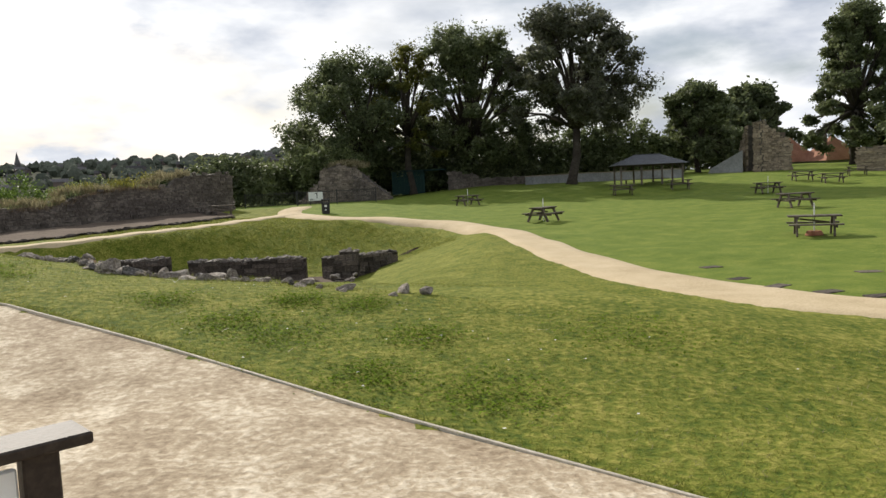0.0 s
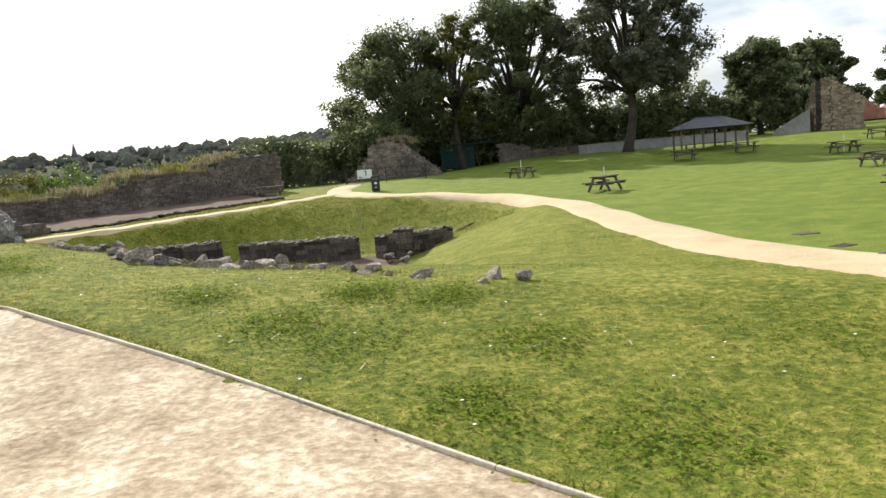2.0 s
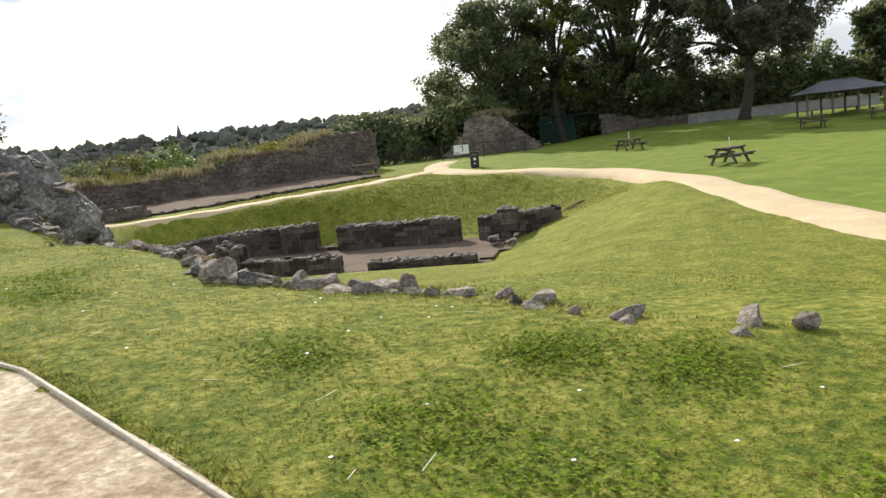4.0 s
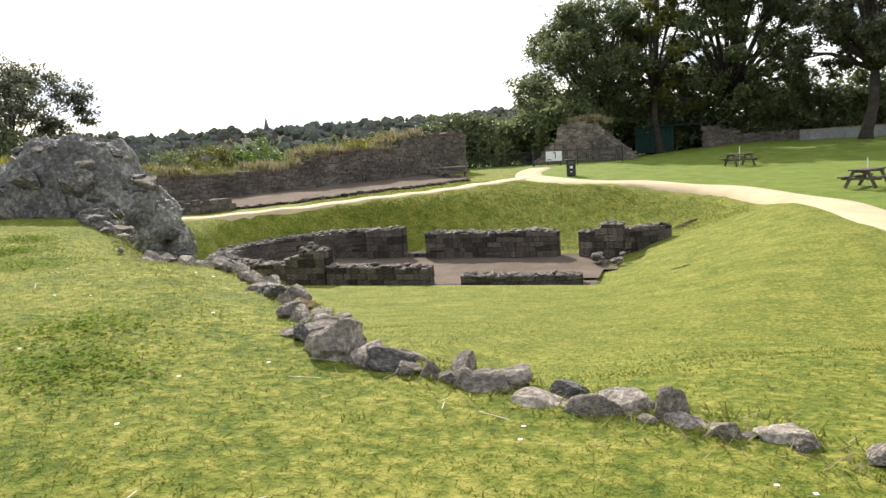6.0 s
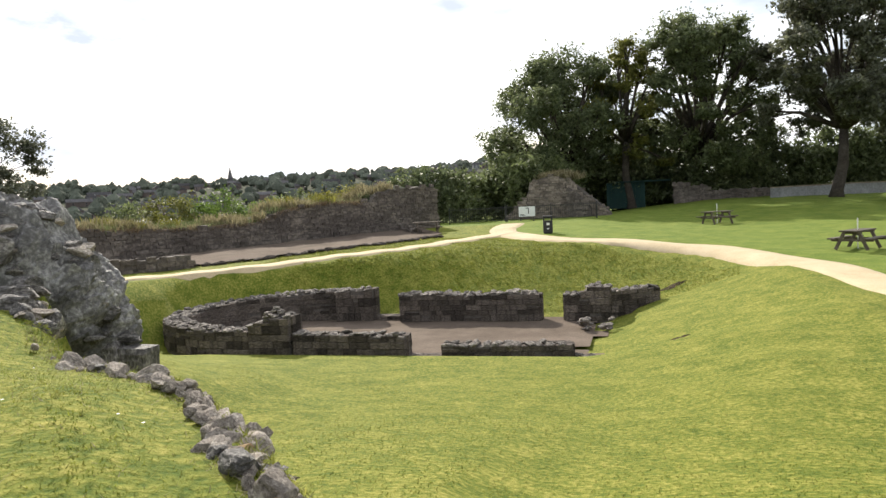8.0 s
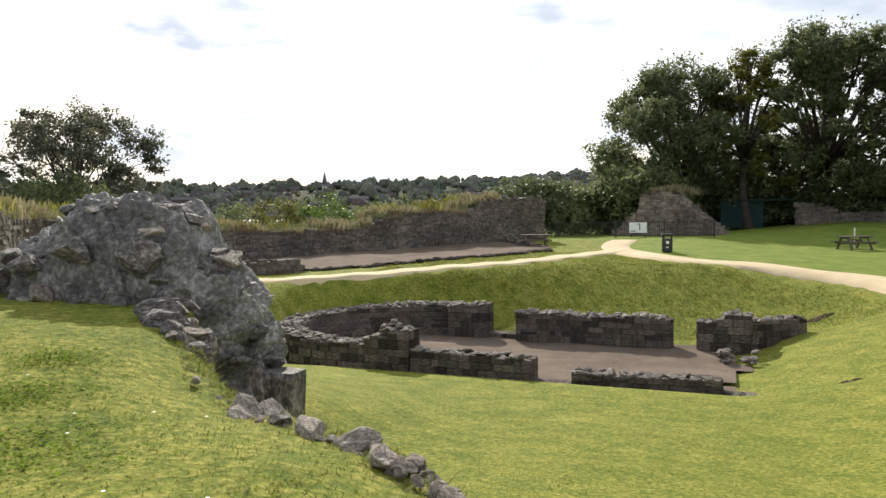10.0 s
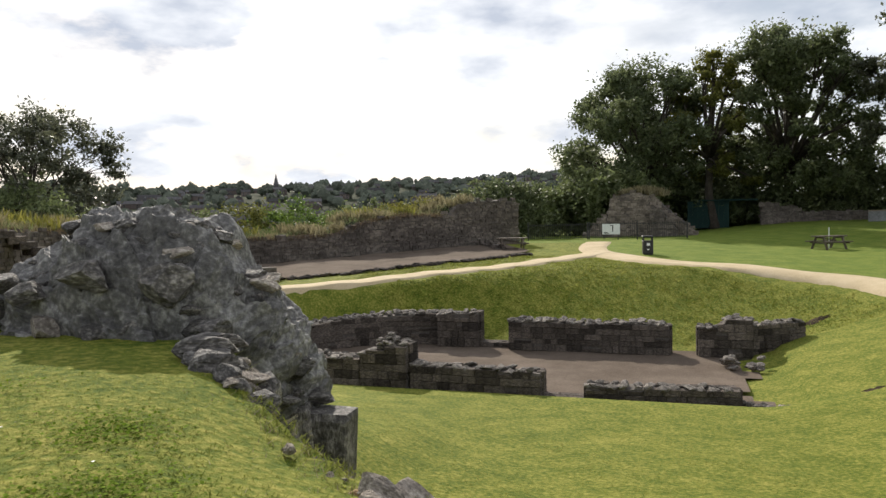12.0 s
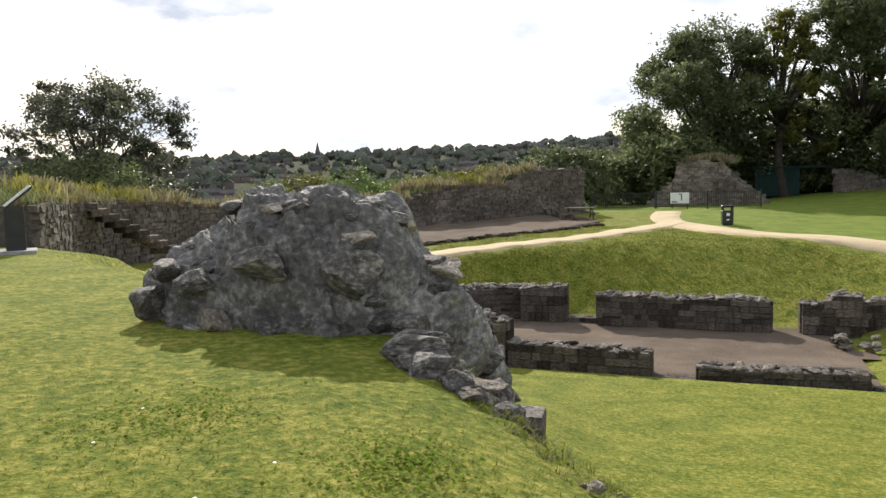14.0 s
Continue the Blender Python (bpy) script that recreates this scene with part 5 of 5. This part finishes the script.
def house(x, y, z, turn, w, d, h, rise, wall_mat, roof_mat, label, windows=True, name="house"):
    t = thing(name, x, y, z, turn, label, "house")
    part("wall", box(-w / 2, w / 2, -d / 2, d / 2, -3, h, None, 0.0), wall_mat, t)
    o = 0.3
    vs = [(-w / 2 - o, -d / 2 - o, h), (w / 2 + o, -d / 2 - o, h), (w / 2 + o, d / 2 + o, h), (-w / 2 - o, d / 2 + o, h), (-w / 2 - o, 0, h + rise), (w / 2 + o, 0, h + rise)]
    mesh_part("roof", vs, [(0, 1, 5, 4), (2, 3, 4, 5), (1, 2, 5), (3, 0, 4), (3, 2, 1, 0)], roof_mat, t)
    ch = part("chimney", box(w / 2 - 0.9, w / 2 - 0.2, -0.35, 0.35, h + rise * 0.5, h + rise + 0.9, None, 0.0), wall_mat, t)
    if windows:
        for fx in (-w / 4, w / 4):
            for fz in (h * 0.22, h * 0.65):
                part("window", box(fx - 0.5, fx + 0.5, -d / 2 - 0.03, -d / 2 + 0.02, fz - 0.5, fz + 0.6, None, 0.0), GLASS_DARK, t)
    return t


def hipped(x, y, z, turn, w, h, rise, label):
    t = thing("house", x, y, z, turn, label, "house")
    part("wall", box(-w / 2, w / 2, -w / 2, w / 2, -3, h, None, 0.0), RENDER_WHITE, t)
    e = w / 2 + 0.35
    mesh_part("roof", [(-e, -e, h), (e, -e, h), (e, e, h), (-e, e, h), (0, 0, h + rise)], [(0, 1, 4), (1, 2, 4), (2, 3, 4), (3, 0, 4), (3, 2, 1, 0)], RED_TILE, t)
    part("chimney", box(-w * 0.35, -w * 0.2, -0.4, 0.4, h + rise * 0.3, h + rise + 0.7, None, 0.0), BRICK, t)
    part("window", box(-0.6, 0.6, -w / 2 - 0.04, -w / 2 + 0.02, h - 1.6, h - 0.5, None, 0.0), GLASS_DARK, t)
    return t


hipped(42.3, 96, 1.3, 10, 4.6, 1.4, 3.0, "small house with a red tiled hipped roof")
hipped(45.9, 93, 1.3, 10, 5.0, 1.4, 3.0, "pale house with a red tiled hipped roof")
stack = thing("stone_heap", 28.4, 78.5, height(28.4, 78.5), -20, "sloping pale stone buttress beside the tower stump", "ruin")
mesh_part("core", [(-2.2, -0.6, -0.2), (1.2, -0.6, -0.2), (1.2, 0.6, -0.2), (-2.2, 0.6, -0.2), (1.2, -0.6, 2.2), (1.2, 0.6, 2.2), (-1.8, -0.6, 0.5), (-1.8, 0.6, 0.5)], [(0, 1, 4, 6), (2, 3, 7, 5), (6, 4, 5, 7), (1, 2, 5, 4), (3, 0, 6, 7), (3, 2, 1, 0)], RENDER_WHITE, stack)

# paving slabs sunk in the lawn beside the sandy path
slabs = thing("stepping_slabs", 0, 0, 0, label="line of flat grey paving slabs sunk in the lawn", category="paving")
for k, (x, y, rz) in enumerate(((7.7, 24.0, 20), (7.6, 21.6, 30), (7.9, 19.9, 35), (8.5, 18.7, 20), (9.2, 17.9, 10), (10.1, 17.6, 0), (11.3, 17.5, 5), (12.6, 17.6, -5), (11.0, 21.6, 0), (14.2, 17.4, 4))):
    piece(BLOCK_S[k % 10], slabs, x, y, height(x, y) - 0.008, 0.62, 0.36, 0.05, 0, 0, rz, "slab")
rock = thing("boulder_group", 8.5, 14.5, height(8.5, 14.5), 0, "small grey boulders at the lawn edge", "boulder")
for dx, s in ((0, 0.15), (0.25, 0.11), (-0.2, 0.09), (0.6, 0.08)):
    piece(ROCK_R[3], rock, dx, dx * 0.1, s * 0.25, s * 1.2, s, s * 0.8, 0, 0, dx * 90)

# ---- viewing rail and panel on the terrace ----
railing("fence", "black iron picket rail at the terrace viewpoint", (-24.8, 20.2), (-21.4, 22.0), 0.95, 0.13)
lect = thing("lectern", -21.15, 22.15, height(-21.15, 22.15), 138, "tilted white information panel on a black stand", "information panel")
part("stand", box(-0.05, 0.05, -0.22, 0.12, 0, 0.9), IRON, lect)
part("panel", box(-0.045, 0.7, -0.45, 0.15, -0.025, 0.025, Matrix.Translation((0, 0.0, 1.0)) @ Matrix.Rotation(radians(-40), 4, "X"), 0.006), WHITE, lect)
part("panel_frame", box(-0.06, 0.72, -0.47, 0.17, -0.055, -0.026, Matrix.Translation((0, 0.0, 1.0)) @ Matrix.Rotation(radians(-40), 4, "X"), 0.006), IRON, lect)
part("base_slab", box(-0.3, 0.6, -0.4, 2.2, -0.04, 0.05), RENDER_WHITE, lect, "pale paving slab")

# ---- dark wooden notice stand beside the gravel walk ----
stand = thing("notice_stand", -1.08, 4.06, height(-1.08, 4.06) - 0.07, 44, "dark stained wooden stand framing a white board", "notice stand")
for px in (0.0, -0.95):
    part("post", box(px - 0.05, px + 0.05, -0.035, 0.035, -0.1, 0.70), DARK_WOOD, stand)
part("top_board", box(-1.1, 0.13, -0.09, 0.09, 0.701, 0.737), DARK_WOOD, stand)
part("panel", box(-0.89, -0.06, -0.012, 0.012, 0.50, 0.66), WHITE, stand, "white board")
part("rail", box(-0.899, -0.051, -0.03, 0.03, 0.43, 0.499), DARK_WOOD, stand)
part("rail", box(-0.899, -0.051, -0.03, 0.03, 0.1, 0.17), DARK_WOOD, stand)

# ---- the hillside town ----
rnd = random.Random(91)
kinds = [house(-400, 700, -60, 0, 8, 6, 3.6, 2.4, BRICK, TOWN_ROOF, "brick house with a dark roof on the far hillside"),
         house(-420, 700, -60, 0, 18, 6, 3.6, 2.4, BRICK, TOWN_ROOF, "terrace of brick houses on the far hillside"),
         house(-440, 700, -60, 0, 7, 6, 3.6, 2.4, RENDER_WHITE, TOWN_ROOF, "pale rendered house on the far hillside")]
for h_ in kinds:
    h_["group"] = "houses on the hillside"
spots = []
for band in range(11):
    r = 430 + band * 40
    az = -62 + rnd.uniform(0, 3)
    while az < 4:
        rr = r + rnd.uniform(-12, 12)
        spots.append((-5 + rr * math.sin(radians(az)), 30 + rr * math.cos(radians(az)), -az + rnd.choice((0, 0, 8, 90)) + rnd.uniform(-6, 6)))
        az += rnd.uniform(1.5, 3.8)
for k, (x, y, turn) in enumerate(spots):
    which = rnd.choices((0, 1, 2), (4, 5, 0.7))[0]
    m = pose(x, y, height(x, y), 0, 0, turn)
    if k < 3:
        kinds[k].matrix_basis = m
    else:
        copy_thing(kinds[which], m)
spire = thing("church", -423, 740, height(-423, 740), 25, "distant church spire above the hillside roofs", "church")
TIP = 51 - height(-423, 740)
part("tower", box(-2.6, 2.6, -2.6, 2.6, -2, TIP - 11.5, None, 0.0), TOWN_ROOF, spire)
bm = bmesh.new()
bmesh.ops.create_cone(bm, cap_ends=True, segments=8, radius1=2.9, radius2=0.1, depth=12, matrix=Matrix.Translation((0, 0, TIP - 6)))
part("steeple", bm, TOWN_ROOF, spire)
barn = thing("warehouse", -56.5, 85.5, height(-56.5, 85.5), 35, "long building with a pale metal roof below the wall", "building")
bz = 2.0 - height(-56.5, 85.5)
part("wall", box(-2.2, 2.2, -5, 5, -2, bz - 0.4, None, 0.0), BRICK, barn)
part("roof", box(-2.5, 2.5, -5.3, 5.3, bz - 0.39, bz, None, 0.0), TIN, barn)

# woods between the houses and down the valley side
rng = np.random.default_rng(93)


def crown_mesh(seed):
    """A lumpy rounded tree crown of unit size for the distance."""
    bm = bmesh.new()
    bmesh.ops.create_icosphere(bm, subdivisions=2, radius=0.5)
    for q in bm.verts:
        q.co *= 1 + 0.45 * noise.noise(q.co * 3.2 + Vector((seed * 9.1, 0, seed))) + 0.35 * noise.noise(q.co * 9.0 + Vector((0, seed * 4.7, seed)))
    pts = np.array([tuple(q.co) for q in bm.verts])
    tri = np.array([[q.index for q in fc.verts] for fc in bm.faces])
    bm.free()
    return pts, tri


CROWNS = [crown_mesh(k) for k in range(6)]


def woods(label, n, r0, r1, az0, az1, size, low, high, lobes, power=1.0):
    pts, tri, base_i = [], [], 0
    for k in range(n):
        az = rng.uniform(az0, az1)
        r = r0 + (r1 - r0) * rng.uniform(0, 1) ** power
        x, y = -5 + r * math.sin(radians(az)), 30 + r * math.cos(radians(az))
        g = height(x, y)
        big = rng.uniform(*size)
        tall = big * rng.uniform(low, high)
        for q in range(lobes):
            cp, ct = CROWNS[int(rng.integers(0, 6))]
            s = big * (1.0 if q == 0 else rng.uniform(0.45, 0.75))
            at = np.array((x + rng.normal(0, big * 0.3) * (q > 0), y + rng.normal(0, big * 0.3) * (q > 0), g + tall * (0.45 if q == 0 else rng.uniform(0.4, 0.85))))
            pts.append(cp * np.array((s, s, s * tall / big)) + at)
            tri.append(ct + base_i)
            base_i += len(cp)
    ob = mesh_part("far_woods", np.vstack(pts), np.vstack(tri).tolist(), WOODLAND)
    tagged(ob, label, "woodland", kind="stuff")


woods("green trees and scrub filling the valley below the wall", 420, 85, 300, -80, 14, (3.0, 6.0), 0.7, 1.1, 3, 0.8)
woods("distant dark green trees among houses across the valley", 900, 300, 860, -70, 10, (5.0, 11.0), 0.7, 1.1, 2, 0.8)
woods("row of distant trees along the skyline", 380, 820, 960, -78, 10, (6.0, 15.0), 0.7, 1.15, 3)


# ---- turf ----
def turf(name, label, n, x0, x1, y0, y1, tall, wide, mat, seed, keep):
    rng_ = np.random.default_rng(seed)
    x, y = rng_.uniform(x0, x1, n), rng_.uniform(y0, y1, n)
    ok = keep(x, y, rng_)
    x, y = x[ok], y[ok]
    z = land(x, y) - 0.01
    m = len(x)
    c = np.stack([x, y, z], 1)
    a = rng_.uniform(0, 2 * np.pi, m)
    side = np.stack([np.cos(a), np.sin(a), np.zeros(m)], 1)
    out = rng_.uniform(0.5, 2.2, m)
    ln = np.stack([-np.sin(a) * out, np.cos(a) * out, np.full(m, 0.75)], 1)
    h = tall * rng_.uniform(0.5, 1.3, m)[:, None]
    ob = quads(name, np.stack([c - side * wide, c + side * wide, c + ln * h + side * wide * 0.25, c + ln * h - side * wide * 0.25], 1), mat)
    return tagged(ob, label, "grass", kind="stuff")


def lawn_side(x, y, rng_):
    return (gravel_side(x, y) < -0.03) & (y < row_y(x) + 0.2)


turf("grass", "short mown grass blades on the terrace lawn", 350000, -14.5, 4.5, 4.0, 18.0, 0.026, 0.004, BLADE, 101, lambda x, y, r: lawn_side(x, y, r) & (r.uniform(0, 1, x.shape) < 1.0 - np.clip((y - 14.5) / 2.5, 0, 1)))
turf("grass", "mown grass blades on the slope to the court", 190000, -13, 5, 11, 29.5, 0.022, 0.008, BLADE, 102, lambda x, y, r: (y > row_y(x) + 0.35) & (r.uniform(0, 1, x.shape) < 1.4 - (y - 11) / 20) & ((y < 29.2) | (x > -3)) & (near_line(x, y, SAND_MAIN[::6]) > 1.6))
turf("dry_grass", "scattered dry straw blades in the lawn", 16000, -14, 4.5, 4.5, 16, 0.03, 0.003, DRY, 103, lawn_side)
PATCHES = [(-1.3, 8.1, 0.7), (-1.87, 8.55, 0.5), (-0.46, 7.1, 0.45), (0.35, 6.74, 0.6), (1.58, 8.2, 0.9), (-0.75, 9.12, 0.45), (-1.41, 9.3, 0.4), (-0.1, 8.05, 0.45), (-2.72, 9.27, 0.5), (-5.6, 11.05, 0.55), (-5.1, 10.4, 0.5), (-8.3, 13.2, 0.7), (-9.14, 13.9, 0.5), (-11.3, 14.9, 0.75), (-9.8, 14.7, 0.5)]


def clover(seed, n):
    r = np.random.default_rng(seed)
    w = r.integers(0, len(PATCHES), n)
    p = np.array(PATCHES)[w]
    x, y = p[:, 0] + r.normal(0, 0.42, n) * p[:, 2], p[:, 1] + r.normal(0, 0.42, n) * p[:, 2]
    c = np.stack([x, y, land(x, y) + r.uniform(0.008, 0.035, n)], 1)
    a = r.normal(0, 1, (n, 3))
    a[:, 2] *= 0.3
    a /= np.linalg.norm(a, axis=1)[:, None]
    b = np.cross(a, np.array((0, 0, 1.0)) + r.normal(0, 0.25, (n, 3)))
    b /= np.linalg.norm(b, axis=1)[:, None]
    s = r.uniform(0.008, 0.015, n)[:, None]
    return tagged(quads("clover", np.stack([c - a * s, c + b * s, c + a * s, c - b * s], 1), CLOVER), "dark green clover patches in the lawn", "clover", kind="stuff")


clover(105, 11500)

turf("grass", "grass blades on the bank behind the court", 80000, -20, 3, 38.6, 51, 0.055, 0.02, BLADE, 106, lambda x, y, r: (x < np.interp(y, SAND_MAIN[path_order, 1], SAND_MAIN[path_order, 0])) & (near_line(x, y, SAND_MAIN[::4]) > 1.5) & (near_line(x, y, SAND_LEFT[::4]) > 1.3))
turf("dry_grass", "straggling dry grass between the terrace stones", 90000, -10.5, 2.6, 10, 17.2, 0.045, 0.004, DRY, 107, lambda x, y, r: np.abs(y - row_y(x) + 0.12) < 0.05 + np.abs(r.normal(0, 0.16, x.shape)) * (r.uniform(0, 1, x.shape) < 0.5))
turf("tall_grass", "longer green grass along the terrace edge", 60000, -10.5, 2.6, 10, 17.2, 0.05, 0.005, BLADE, 108, lambda x, y, r: np.abs(y - row_y(x) + 0.05) < 0.22)
turf("tall_grass", "longer grass along the timber edging", 120000, -6, 2.5, 3.2, 9.4, 0.04, 0.004, BLADE, 109, lambda x, y, r: np.abs(gravel_side(x, y) + 0.07) < 0.06)
# straw and small white flowers strewn in the lawn
rngs = np.random.default_rng(111)
n = 260
fx, fy = rngs.uniform(-12, 3, n), rngs.uniform(5, 15, n)
ok = lawn_side(fx, fy, rngs) & (fy < row_y(fx) - 0.4)
fx, fy = fx[ok], fy[ok]
c = np.stack([fx, fy, land(fx, fy) + 0.03], 1)
a_ = rngs.uniform(0, 6.28, len(c))
u = np.stack([np.cos(a_), np.sin(a_), 0 * a_], 1) * 0.011
w = np.stack([-np.sin(a_), np.cos(a_), 0 * a_], 1) * 0.011
tagged(quads("lawn_flowers", np.stack([c - u, c - w, c + u, c + w], 1), WHITE), "tiny white daisies scattered in the lawn", "flowers", kind="stuff")
n = 60
fx, fy = rngs.uniform(-9, 1, n), rngs.uniform(7.5, 12, n)
ok = lawn_side(fx, fy, rngs) & (fy < row_y(fx) - 0.3)
c = np.stack([fx[ok], fy[ok], land(fx[ok], fy[ok]) + 0.03], 1)
a_ = rngs.uniform(0, 6.28, len(c))
u = np.stack([np.cos(a_), np.sin(a_), 0.05 + 0 * a_], 1) * rngs.uniform(0.03, 0.09, len(c))[:, None]
w = np.stack([-np.sin(a_), np.cos(a_), 0 * a_], 1) * 0.0022
tagged(quads("straw", np.stack([c - u - w, c + u - w, c + u + w, c - u + w], 1), TIMBER), "loose pale straw stalks lying on the grass", "straw", kind="stuff")


# ---- worn scars of bare soil on the slope ----
def soil_scar(x, y, long_, wide, turn, seed):
    r = random.Random(seed)
    verts, faces_ = [(x, y, height(x, y) + 0.03)], []
    for ring in (0.5, 1.0):
        for k in range(18):
            a = k / 18 * 2 * math.pi
            q = ring * r.uniform(0.75, 1.15)
            u, w = math.cos(a) * long_ * q, math.sin(a) * wide * q
            px, py = x + u * math.cos(turn) - w * math.sin(turn), y + u * math.sin(turn) + w * math.cos(turn)
            verts.append((px, py, height(px, py) + (0.05 * r.uniform(0.2, 1.0) if ring < 1 else -0.04)))
    for k in range(18):
        j = (k + 1) % 18
        faces_ += [(0, 1 + k, 1 + j), (1 + k, 19 + k, 19 + j, 1 + j)]
    tagged(mesh_part("soil_scar", verts, faces_, SOIL), "small worn scar of bare dark soil in the grass slope", "soil", kind="stuff")


soil_scar(-2.3, 30.5, 0.5, 0.22, 0.3, 1)
soil_scar(-2.05, 39.9, 0.75, 0.35, 0.5, 2)
soil_scar(-2.9, 39.3, 0.5, 0.3, 0.9, 3)
